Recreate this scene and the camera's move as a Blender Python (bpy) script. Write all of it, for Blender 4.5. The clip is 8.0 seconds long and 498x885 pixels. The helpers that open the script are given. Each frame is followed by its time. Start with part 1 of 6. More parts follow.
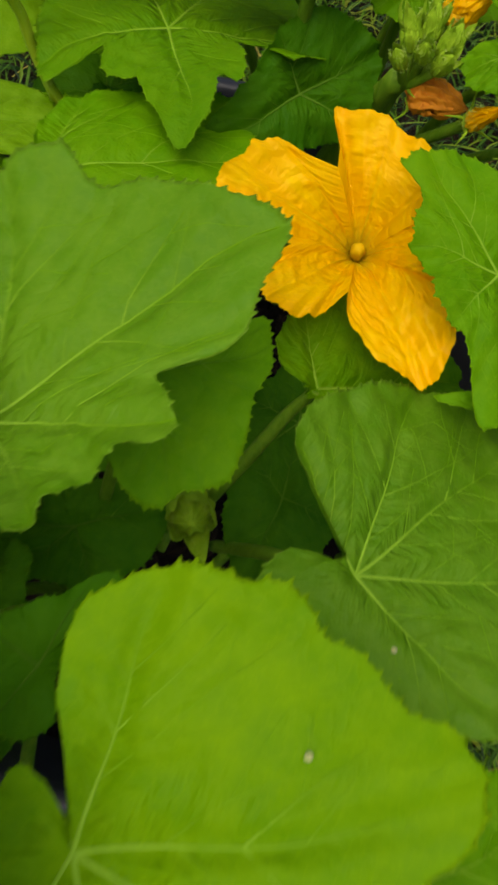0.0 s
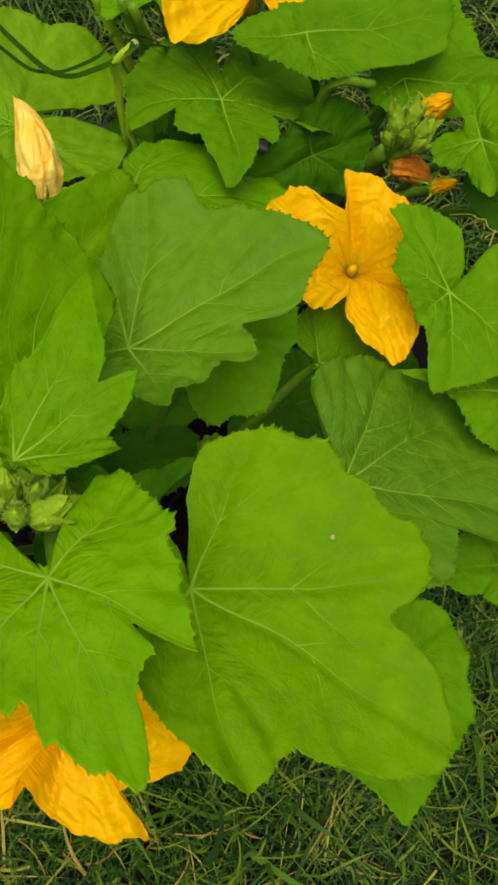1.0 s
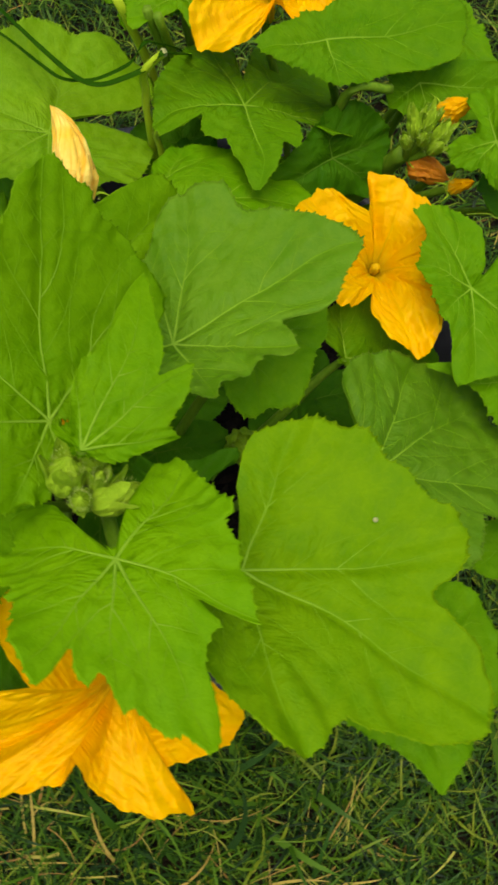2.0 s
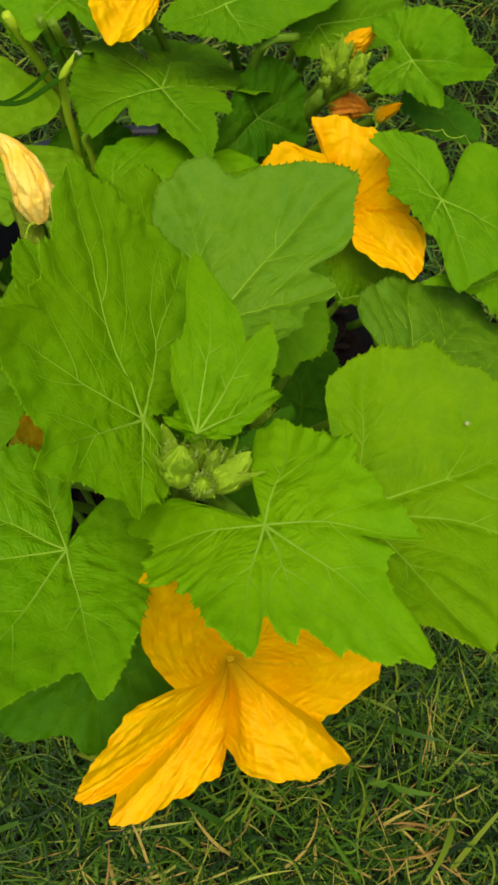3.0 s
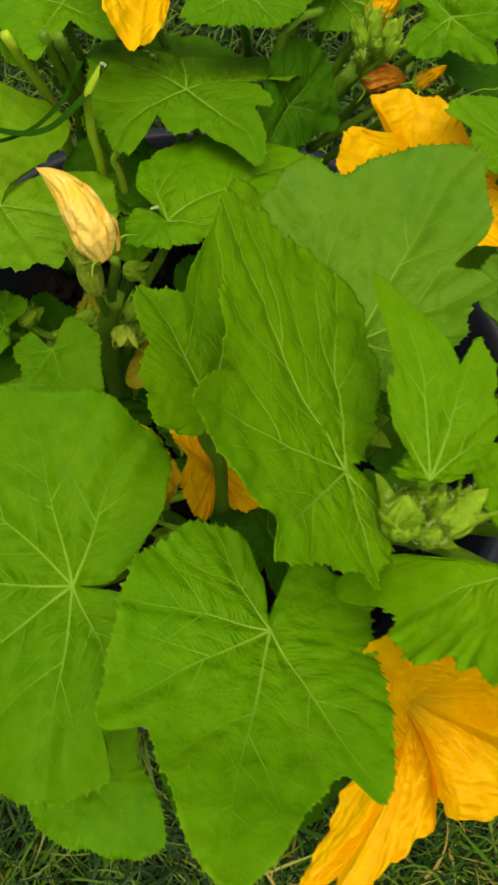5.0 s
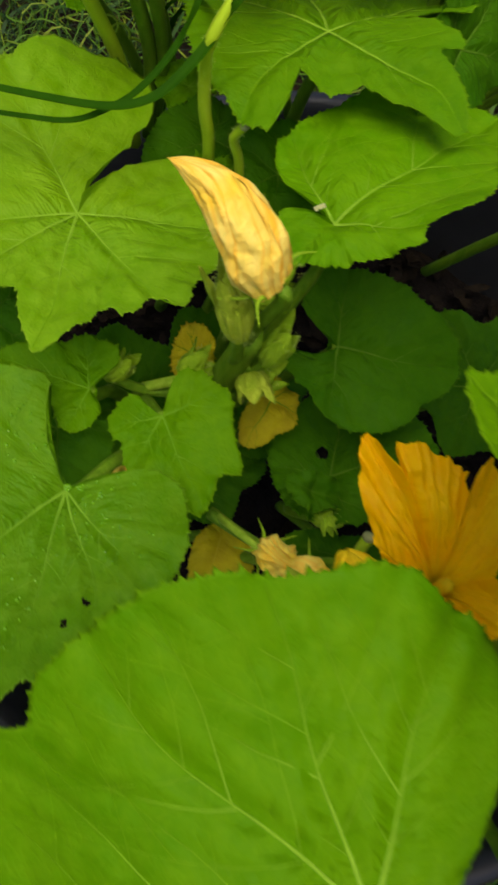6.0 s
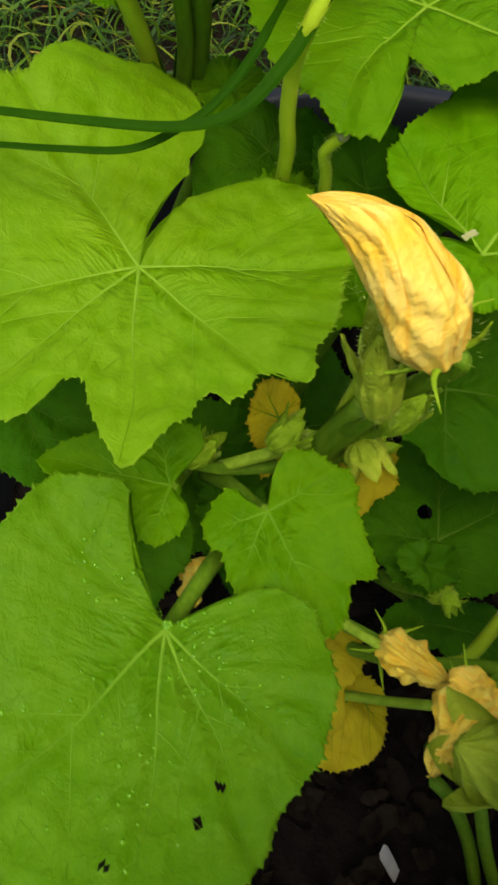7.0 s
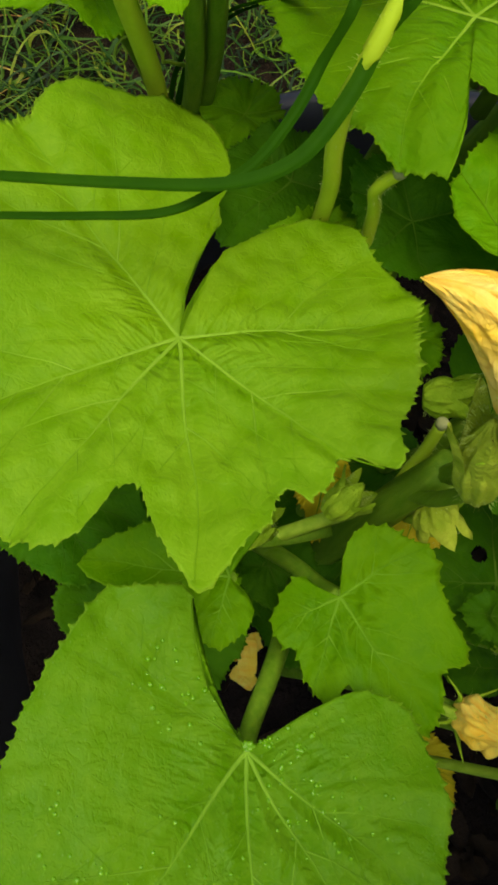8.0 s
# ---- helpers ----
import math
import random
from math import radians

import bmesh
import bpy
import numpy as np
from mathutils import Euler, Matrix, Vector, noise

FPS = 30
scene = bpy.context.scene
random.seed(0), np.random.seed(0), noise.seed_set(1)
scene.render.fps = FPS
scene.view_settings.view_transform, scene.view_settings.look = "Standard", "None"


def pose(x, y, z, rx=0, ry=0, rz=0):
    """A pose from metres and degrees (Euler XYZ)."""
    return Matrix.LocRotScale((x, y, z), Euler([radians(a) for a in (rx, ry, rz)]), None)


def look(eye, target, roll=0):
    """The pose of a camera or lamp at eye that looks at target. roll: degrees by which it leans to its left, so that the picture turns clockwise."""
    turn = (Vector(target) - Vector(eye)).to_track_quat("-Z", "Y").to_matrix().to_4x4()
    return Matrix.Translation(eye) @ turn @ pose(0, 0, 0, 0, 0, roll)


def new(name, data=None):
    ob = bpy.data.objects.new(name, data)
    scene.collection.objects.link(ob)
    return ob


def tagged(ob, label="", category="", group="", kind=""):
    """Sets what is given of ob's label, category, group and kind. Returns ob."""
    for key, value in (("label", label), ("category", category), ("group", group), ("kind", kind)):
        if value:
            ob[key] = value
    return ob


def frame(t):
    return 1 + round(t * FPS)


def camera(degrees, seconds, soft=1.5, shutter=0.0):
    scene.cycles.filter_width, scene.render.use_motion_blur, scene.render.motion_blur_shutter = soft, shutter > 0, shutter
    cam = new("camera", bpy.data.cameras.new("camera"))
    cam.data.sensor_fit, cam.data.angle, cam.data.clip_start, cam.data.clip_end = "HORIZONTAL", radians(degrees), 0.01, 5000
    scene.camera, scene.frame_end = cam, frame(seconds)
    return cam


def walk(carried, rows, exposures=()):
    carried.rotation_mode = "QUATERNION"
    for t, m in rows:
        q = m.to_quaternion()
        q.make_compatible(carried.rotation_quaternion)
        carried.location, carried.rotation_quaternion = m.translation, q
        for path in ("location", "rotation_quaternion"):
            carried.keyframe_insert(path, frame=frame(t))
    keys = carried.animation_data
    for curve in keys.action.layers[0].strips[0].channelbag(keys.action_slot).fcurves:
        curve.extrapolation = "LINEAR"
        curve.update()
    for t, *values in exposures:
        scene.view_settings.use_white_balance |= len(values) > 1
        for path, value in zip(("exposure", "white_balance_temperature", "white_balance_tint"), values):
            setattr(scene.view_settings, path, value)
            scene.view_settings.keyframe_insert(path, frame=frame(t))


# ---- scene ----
cam = camera(30.8, 8.0, soft=2.9, shutter=0.3)
PATH = [
    (0, (0.006, 0.35, 1.167), (0.014, 0.934, -0.746), 2.4),
    (0.5, (-0.055, 0.251, 1.307), (0.076, 0.856, -0.595), 12.8),
    (1, (-0.065, 0.204, 1.365), (0.081, 0.877, -0.512), 17.3),
    (1.5, (-0.066, 0.186, 1.387), (0.085, 0.867, -0.488), 19.8),
    (2, (-0.1, 0.184, 1.39), (0.058, 0.859, -0.486), 17.5),
    (2.2, (-0.125, 0.187, 1.387), (0.041, 0.864, -0.488), 13.7),
    (3.3, (-0.252, 0.168, 1.379), (0.161, 0.786, -0.478), 17.5),
    (3.5, (-0.268, 0.174, 1.377), (0.154, 0.791, -0.478), 16.8),
    (4, (-0.303, 0.202, 1.376), (0.147, 0.812, -0.475), 16.3),
    (4.2, (-0.315, 0.213, 1.367), (0.147, 0.821, -0.481), 16.3),
    (5.3, (-0.344, 0.327, 1.255), (0.115, 0.842, -0.623), 16.1),
    (5.5, (-0.354, 0.37, 1.2), (0.107, 0.86, -0.683), 16.8),
    (6, (-0.38, 0.49, 1.086), (0.119, 0.966, -0.791), 18.1),
    (6.5, (-0.391, 0.563, 1.021), (0.134, 1.021, -0.853), 17.7),
    (7, (-0.392, 0.611, 0.975), (0.158, 1.036, -0.9), 18.0),
    (7.5, (-0.392, 0.655, 0.942), (0.18, 1.045, -0.934), 18.5),
    (8, (-0.387, 0.686, 0.935), (0.201, 1.036, -0.944), 20.1),
]
walk(cam, [(t, look(eye, target, roll)) for t, eye, target, roll in PATH], [(0, 0.51, 6700, 11), (1, 0.58, 6700, 11), (3.5, 0.69, 6700, 11), (5.5, 0.58, 6700, 11), (6, 0.60, 6700, 11), (6.5, 0.80, 6700, 11), (8, 0.76, 6700, 11)])

# world and light: a bright overcast sky with a broad soft sun
world = bpy.data.worlds.new("overcast_sky")
scene.world = world
world.use_nodes = True
wn = world.node_tree.nodes
sky = wn.new("ShaderNodeTexSky")
sky.sky_type = "NISHITA"
sky.sun_disc = False
sky.sun_elevation, sky.sun_rotation = radians(81), radians(221)
sky.air_density, sky.dust_density = 1.0, 4.0
wn["Background"].inputs["Strength"].default_value = 0.125
world.node_tree.links.new(sky.outputs["Color"], wn["Background"].inputs["Color"])
sun = new("sun", bpy.data.lights.new("sun", "SUN"))
sun.data.energy, sun.data.angle, sun.data.color = 1.6, radians(45), (1.0, 0.96, 0.88)
sun.matrix_world = look((-0.35, -0.4, 3.5), (0, 0, 0))

# ---------------------------------------------------------------- materials


def material(name):
    m = bpy.data.materials.new(name)
    m.use_nodes = True
    return m, m.node_tree.nodes, m.node_tree.links, m.node_tree.nodes["Principled BSDF"]


def noise_tex(n, l, coord, scale, detail=4.0, rough=0.55):
    t = n.new("ShaderNodeTexNoise")
    t.inputs["Scale"].default_value, t.inputs["Detail"].default_value, t.inputs["Roughness"].default_value = scale, detail, rough
    l.new(coord, t.inputs["Vector"])
    return t


def ramp(n, l, fac, *stops):
    r = n.new("ShaderNodeValToRGB")
    r.color_ramp.elements[0].position, r.color_ramp.elements[0].color = stops[0][0], (*stops[0][1], 1)
    r.color_ramp.elements[1].position, r.color_ramp.elements[1].color = stops[-1][0], (*stops[-1][1], 1)
    for p, c in stops[1:-1]:
        e = r.color_ramp.elements.new(p)
        e.color = (*c, 1)
    l.new(fac, r.inputs["Fac"])
    return r.outputs["Color"]


def mix(n, l, fac, a, b, kind="MIX"):
    m = n.new("ShaderNodeMix")
    m.data_type, m.blend_type = "RGBA", kind
    for value, sock in ((fac, m.inputs[0]), (a, m.inputs[6]), (b, m.inputs[7])):
        if isinstance(value, bpy.types.NodeSocket):
            l.new(value, sock)
        elif isinstance(value, tuple):
            sock.default_value = (*value, 1)
        else:
            sock.default_value = value
    return m.outputs[2]


def bump(n, l, height, strength, distance, under=None):
    b = n.new("ShaderNodeBump")
    b.inputs["Strength"].default_value, b.inputs["Distance"].default_value = strength, distance
    l.new(height, b.inputs["Height"])
    if under:
        l.new(under, b.inputs["Normal"])
    return b.outputs["Normal"]


def leaf_material(name, low, high, net, rough=0.55, specks=0.0, glow=0.28, gloss=0.05):
    """A living leaf: blotches, a fine net of veins, quilted relief, light through the blade."""
    m, n, l, bsdf = material(name)
    info, tex = n.new("ShaderNodeObjectInfo"), n.new("ShaderNodeTexCoord")
    shift = n.new("ShaderNodeVectorMath")
    shift.operation = "ADD"
    l.new(tex.outputs["Object"], shift.inputs[0])
    l.new(info.outputs["Random"], shift.inputs[1])
    co = shift.outputs[0]
    big, mid, fine = noise_tex(n, l, co, 14, 3), noise_tex(n, l, co, 70, 4), noise_tex(n, l, co, 420, 3)
    wob = mix(n, l, 0.02, co, mid.outputs["Color"], "ADD")
    cells, small = n.new("ShaderNodeTexVoronoi"), n.new("ShaderNodeTexVoronoi")
    for v, size in ((cells, 130), (small, 330)):
        v.feature = "DISTANCE_TO_EDGE"
        v.inputs["Scale"].default_value = size
        l.new(wob, v.inputs["Vector"])
    # cross ridges that run out from the main veins, strongest near the stalk
    att, axes = n.new("ShaderNodeAttribute"), n.new("ShaderNodeSeparateXYZ")
    att.attribute_name = "ladder"
    l.new(att.outputs["Vector"], axes.inputs[0])
    stretch = n.new("ShaderNodeMapping")
    stretch.inputs["Scale"].default_value = (125, 48, 0)
    l.new(att.outputs["Vector"], stretch.inputs["Vector"])
    ridges = noise_tex(n, l, stretch.outputs["Vector"], 1.0, 2)
    rungs = n.new("ShaderNodeMath")
    rungs.operation = "MULTIPLY"
    l.new(ridges.outputs["Fac"], rungs.inputs[0])
    l.new(axes.outputs["Z"], rungs.inputs[1])
    colour = ramp(n, l, big.outputs["Fac"], (0.3, low), (0.7, high))
    colour = mix(n, l, ramp(n, l, mid.outputs["Fac"], (0.35, (0, 0, 0)), (0.75, (0.35, 0.35, 0.35))), colour, net)
    lines = ramp(n, l, cells.outputs["Distance"], (0.0, (0.16, 0.16, 0.16)), (0.07, (0, 0, 0)))
    colour = mix(n, l, lines, colour, net)
    rim = n.new("ShaderNodeAttribute")
    rim.attribute_name = "margin"
    colour = mix(n, l, ramp(n, l, rim.outputs["Fac"], (0.35, (0, 0, 0)), (1.0, (0.6, 0.6, 0.6))), colour, net)
    hue = n.new("ShaderNodeHueSaturation")
    span = n.new("ShaderNodeMapRange")
    span.inputs["To Min"].default_value, span.inputs["To Max"].default_value = 0.90, 1.10
    l.new(info.outputs["Random"], span.inputs["Value"])
    l.new(span.outputs["Result"], hue.inputs["Value"])
    l.new(colour, hue.inputs["Color"])
    colour = hue.outputs["Color"]
    if specks:
        spot = noise_tex(n, l, co, 900, 1)
        colour = mix(n, l, ramp(n, l, spot.outputs["Fac"], (0.70, (0, 0, 0)), (0.74, (specks, specks, specks))), colour, (0.35, 0.5, 0.22))
    l.new(colour, bsdf.inputs["Base Color"])
    l.new(ramp(n, l, mid.outputs["Fac"], (0.3, (rough - 0.1,) * 3), (0.7, (rough + 0.12,) * 3)), bsdf.inputs["Roughness"])
    bsdf.inputs["Specular IOR Level"].default_value = gloss
    quilt = bump(n, l, small.outputs["Distance"], 0.35, 0.0008, bump(n, l, cells.outputs["Distance"], 0.40, 0.0017))
    folds = bump(n, l, rungs.outputs[0], 0.9, 0.0080, quilt)
    soft = bump(n, l, mid.outputs["Fac"], 0.42, 0.0032, folds)
    l.new(bump(n, l, fine.outputs["Fac"], 0.16, 0.0004, soft), bsdf.inputs["Normal"])
    thru = n.new("ShaderNodeBsdfTranslucent")
    l.new(mix(n, l, 1.0, colour, (1.0, 1.0, 0.35), "MULTIPLY"), thru.inputs["Color"])
    both = n.new("ShaderNodeMixShader")
    both.inputs[0].default_value = glow
    l.new(bsdf.outputs[0], both.inputs[1])
    l.new(thru.outputs[0], both.inputs[2])
    l.new(both.outputs[0], n["Material Output"].inputs["Surface"])
    return m


def plain_material(name, low, high, scale, rough, relief=0.3, depth=0.001, glow=0.0, stretch=None, spec=0.1):
    m, n, l, bsdf = material(name)
    tex = n.new("ShaderNodeTexCoord")
    co = tex.outputs["Object"]
    if stretch:
        mp = n.new("ShaderNodeMapping")
        mp.inputs["Scale"].default_value = stretch
        l.new(co, mp.inputs["Vector"])
        co = mp.outputs["Vector"]
    a, b = noise_tex(n, l, co, scale, 5), noise_tex(n, l, co, scale * 6, 3)
    colour = ramp(n, l, a.outputs["Fac"], (0.3, low), (0.7, high))
    colour = mix(n, l, ramp(n, l, b.outputs["Fac"], (0.4, (0, 0, 0)), (0.8, (0.4, 0.4, 0.4))), colour, low)
    l.new(colour, bsdf.inputs["Base Color"])
    bsdf.inputs["Roughness"].default_value = rough
    bsdf.inputs["Specular IOR Level"].default_value = spec
    l.new(bump(n, l, b.outputs["Fac"], relief, depth, bump(n, l, a.outputs["Fac"], relief, depth * 3)), bsdf.inputs["Normal"])
    if glow:
        thru = n.new("ShaderNodeBsdfTranslucent")
        l.new(colour, thru.inputs["Color"])
        both = n.new("ShaderNodeMixShader")
        both.inputs[0].default_value = glow
        l.new(bsdf.outputs[0], both.inputs[1])
        l.new(thru.outputs[0], both.inputs[2])
        l.new(both.outputs[0], n["Material Output"].inputs["Surface"])
    return m


leaf_bright = leaf_material("young_leaf", (0.0864, 0.2096, 0), (0.116, 0.244, 0), (0.2, 0.336, 0.0024))
# squash green lifted in colour and glow, standing in for light on upper leaves
leaf_brightened = leaf_material("brightened_leaf", (0.100, 0.265, 0), (0.132, 0.300, 0), (0.20, 0.40, 0.004), glow=0.36)
leaf_mid = leaf_material("squash_leaf", (0.068, 0.208, 0), (0.096, 0.24, 0), (0.16, 0.32, 0.0048))
leaf_light = leaf_material("pale_leaf", (0.1, 0.24, 0.0008), (0.132, 0.272, 0.0008), (0.224, 0.384, 0.016), 0.5, gloss=0.08)
leaf_blue = leaf_material("dusty_leaf", (0.068, 0.184, 0.0016), (0.092, 0.216, 0.0024), (0.16, 0.288, 0.016), 0.50, gloss=0.09)
# darker green for low inner leaves, with some of their shade in the colour
leaf_dark = leaf_material("shade_dark_leaf", (0.028, 0.118, 0.0004), (0.044, 0.148, 0.0008), (0.072, 0.18, 0.004), 0.55, 0.0, 0.28)
leaf_wet = leaf_material("wet_leaf", (0.068, 0.2, 0.0008), (0.0944, 0.232, 0.0016), (0.16, 0.304, 0.012), 0.50, 0.12, gloss=0.07)
leaf_yellow = leaf_material("yellowing_leaf", (0.414, 0.36, 0.009), (0.54, 0.45, 0.0108), (0.27, 0.18, 0.018), 0.6)


def vein_material(name, pale, far):
    """A vein: pale where it leaves the stalk, nearly the blade's green at its end."""
    m, n, l, bsdf = material(name)
    att, axes, tex = n.new("ShaderNodeAttribute"), n.new("ShaderNodeSeparateXYZ"), n.new("ShaderNodeTexCoord")
    att.attribute_name = "run"
    l.new(att.outputs["Vector"], axes.inputs[0])
    grain = noise_tex(n, l, tex.outputs["Object"], 90, 3)
    colour = mix(n, l, ramp(n, l, axes.outputs["Y"], (0.0, (0, 0, 0)), (0.45, (0.45, 0.45, 0.45)), (0.95, (1, 1, 1))), pale, far)
    colour = mix(n, l, ramp(n, l, grain.outputs["Fac"], (0.4, (0, 0, 0)), (0.7, (0.4, 0.4, 0.4))), colour, far)
    l.new(colour, bsdf.inputs["Base Color"])
    bsdf.inputs["Roughness"].default_value, bsdf.inputs["Specular IOR Level"].default_value = 0.6, 0.04
    thru, both = n.new("ShaderNodeBsdfTranslucent"), n.new("ShaderNodeMixShader")
    l.new(colour, thru.inputs["Color"])
    both.inputs[0].default_value = 0.22
    l.new(bsdf.outputs[0], both.inputs[1])
    l.new(thru.outputs[0], both.inputs[2])
    l.new(both.outputs[0], n["Material Output"].inputs["Surface"])
    return m


vein_mat = vein_material("leaf_vein", (0.225, 0.39, 0.028), (0.125, 0.280, 0.003))
vein_wet_mat = vein_material("wet_leaf_vein", (0.17, 0.33, 0.022), (0.085, 0.225, 0.003))
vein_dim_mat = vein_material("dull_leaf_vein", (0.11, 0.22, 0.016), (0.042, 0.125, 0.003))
vein_yellow_mat = vein_material("yellow_leaf_vein", (0.50, 0.45, 0.03), (0.44, 0.36, 0.012))
stalk_mat = plain_material("green_stalk", (0.0765, 0.17, 0.0051), (0.136, 0.238, 0.0127), 40, 0.5, 0.4, 0.0008, stretch=(6, 6, 0.6))
shoot_mat = plain_material("pale_green_shoot", (0.18, 0.31, 0.012), (0.28, 0.41, 0.03), 40, 0.5, 0.4, 0.0008, stretch=(6, 6, 0.6))
stub_mat = plain_material("yellow_green_stalk", (0.27, 0.40, 0.010), (0.36, 0.48, 0.02), 30, 0.5, 0.3, 0.0006)
cut_mat = plain_material("cut_end", (0.25, 0.27, 0.09), (0.34, 0.34, 0.14), 120, 0.7)


def petal_material(name, deep, high, streak, throat=None, glow=0.35, lines=7.0, strong=0.45):
    """A petal: colour streaks along its length, a deeper throat, fine crinkles."""
    m, n, l, bsdf = material(name)
    att = n.new("ShaderNodeAttribute")
    att.attribute_name = "run"
    info = n.new("ShaderNodeTexCoord")
    mp = n.new("ShaderNodeMapping")
    mp.inputs["Scale"].default_value = (lines, 0.9, 1)
    l.new(att.outputs["Vector"], mp.inputs["Vector"])
    long_, soft_, crink = noise_tex(n, l, mp.outputs["Vector"], 1.0, 4), noise_tex(n, l, info.outputs["Object"], 38, 4), noise_tex(n, l, info.outputs["Object"], 260, 3)
    colour = ramp(n, l, soft_.outputs["Fac"], (0.32, deep), (0.66, high))
    colour = mix(n, l, ramp(n, l, long_.outputs["Fac"], (0.46, (0, 0, 0)), (0.70, (strong, strong, strong))), colour, streak)
    if throat:
        parts = n.new("ShaderNodeSeparateXYZ")
        l.new(att.outputs["Vector"], parts.inputs[0])
        colour = mix(n, l, ramp(n, l, parts.outputs["Y"], (0.08, (0.8, 0.8, 0.8)), (0.36, (0, 0, 0))), colour, throat)
        # yellow-green ribs that fade towards the tip
        for rib, wide in ((0.0, 0.055), (0.30, 0.035), (0.55, 0.03)):
            off = n.new("ShaderNodeMath")
            off.operation = "ABSOLUTE"
            l.new(parts.outputs["Z"], off.inputs[0])
            gap = n.new("ShaderNodeMath")
            gap.operation = "COMPARE"
            l.new(off.outputs[0], gap.inputs[0])
            gap.inputs[1].default_value, gap.inputs[2].default_value = rib, wide
            on = n.new("ShaderNodeMath")
            on.operation = "MULTIPLY"
            l.new(gap.outputs[0], on.inputs[0])
            l.new(ramp(n, l, parts.outputs["Y"], (0.1, (0.55, 0.55, 0.55)), (0.35 if rib else 0.75, (0, 0, 0))), on.inputs[1])
            colour = mix(n, l, on.outputs[0], colour, (0.74, 0.56, 0.01))
    l.new(colour, bsdf.inputs["Base Color"])
    bsdf.inputs["Roughness"].default_value = 0.42
    bsdf.inputs["Specular IOR Level"].default_value = 0.10
    across = n.new("ShaderNodeMapping")
    across.inputs["Scale"].default_value = (4.0, 24, 1)
    l.new(att.outputs["Vector"], across.inputs["Vector"])
    folds = noise_tex(n, l, across.outputs["Vector"], 1.0, 3)
    wrinkled = bump(n, l, folds.outputs["Fac"], 0.6, 0.0036, bump(n, l, long_.outputs["Fac"], 0.35, 0.0020, bump(n, l, soft_.outputs["Fac"], 0.6, 0.005)))
    l.new(bump(n, l, crink.outputs["Fac"], 0.4, 0.0010, wrinkled), bsdf.inputs["Normal"])
    thru = n.new("ShaderNodeBsdfTranslucent")
    l.new(colour, thru.inputs["Color"])
    both = n.new("ShaderNodeMixShader")
    both.inputs[0].default_value = glow
    l.new(bsdf.outputs[0], both.inputs[1])
    l.new(thru.outputs[0], both.inputs[2])
    l.new(both.outputs[0], n["Material Output"].inputs["Surface"])
    return m


def run_along(me, runs):
    """Store each vertex's place across and along its petal."""
    me.attributes.new("run", "FLOAT_VECTOR", "POINT").data.foreach_set("vector", np.array(runs, float).ravel())
    return me


petal_mat = petal_material("orange_petal", (0.95, 0.475, 0.0), (0.97, 0.57, 0.0), (0.95, 0.41, 0.0), (0.72, 0.50, 0.008))
throat_mat = plain_material("flower_throat", (0.74, 0.44, 0.0), (0.62, 0.48, 0.01), 60, 0.6, glow=0.3)
pale_petal_mat = petal_material("pale_furled_petal", (0.96, 0.65, 0.05), (0.97, 0.79, 0.19), (0.95, 0.43, 0.0), glow=0.28, lines=5.0, strong=0.9)
golden_petal_mat = petal_material("golden_closed_petal", (0.95, 0.60, 0.0), (0.97, 0.76, 0.02), (0.95, 0.42, 0.0), glow=0.4, lines=5.0)
tan_petal_mat = petal_material("withered_petal", (0.96, 0.69, 0.05), (0.97, 0.83, 0.16), (0.95, 0.43, 0.0), glow=0.34, lines=5.0, strong=0.6)
rust_petal_mat = petal_material("rusty_petal", (0.55, 0.17, 0.01), (0.75, 0.30, 0.015), (0.45, 0.11, 0.01), glow=0.25, lines=5.0)
bud_mat = plain_material("hairy_bud", (0.19, 0.34, 0.008), (0.31, 0.47, 0.02), 90, 0.6, 0.8, 0.0014, 0.15)
fat_bud_mat = plain_material("yellowing_bud", (0.25, 0.36, 0.015), (0.42, 0.50, 0.04), 80, 0.6, 0.8, 0.0014, 0.2)
hair_mat = plain_material("plant_hair", (0.38, 0.50, 0.08), (0.46, 0.56, 0.14), 60, 0.6, glow=0.3)
tub_mat = plain_material("black_plastic", (0.0144, 0.0144, 0.0152), (0.024, 0.024, 0.0248), 25, 0.4, 0.15, 0.0006, spec=0.3)
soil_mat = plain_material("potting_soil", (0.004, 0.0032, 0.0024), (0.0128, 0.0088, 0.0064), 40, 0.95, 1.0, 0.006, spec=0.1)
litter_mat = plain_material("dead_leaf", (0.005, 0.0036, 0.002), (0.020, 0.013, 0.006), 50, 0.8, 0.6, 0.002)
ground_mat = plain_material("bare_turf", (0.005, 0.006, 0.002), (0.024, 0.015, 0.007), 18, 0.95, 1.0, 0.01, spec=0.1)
drop_mat = plain_material("rain_water", (0.075, 0.215, 0.002), (0.10, 0.25, 0.004), 90, 0.22, 0.0, 0.0005, spec=0.22)
tag_mat = plain_material("faded_plastic", (0.35, 0.35, 0.32), (0.45, 0.45, 0.41), 40, 0.5)
strap_mat = plain_material("strap_leaf", (0.0112, 0.052, 0.0008), (0.0224, 0.08, 0.0008), 25, 0.6, 0.4, 0.0006, 0.2, (1, 1, 1), 0.03)


def grass_material(name, *stops, rough=0.5):
    m, n, l, bsdf = material(name)
    geo = n.new("ShaderNodeNewGeometry")
    l.new(ramp(n, l, geo.outputs["Random Per Island"], *stops), bsdf.inputs["Base Color"])
    bsdf.inputs["Roughness"].default_value = rough
    bsdf.inputs["Specular IOR Level"].default_value = 0.12
    return m


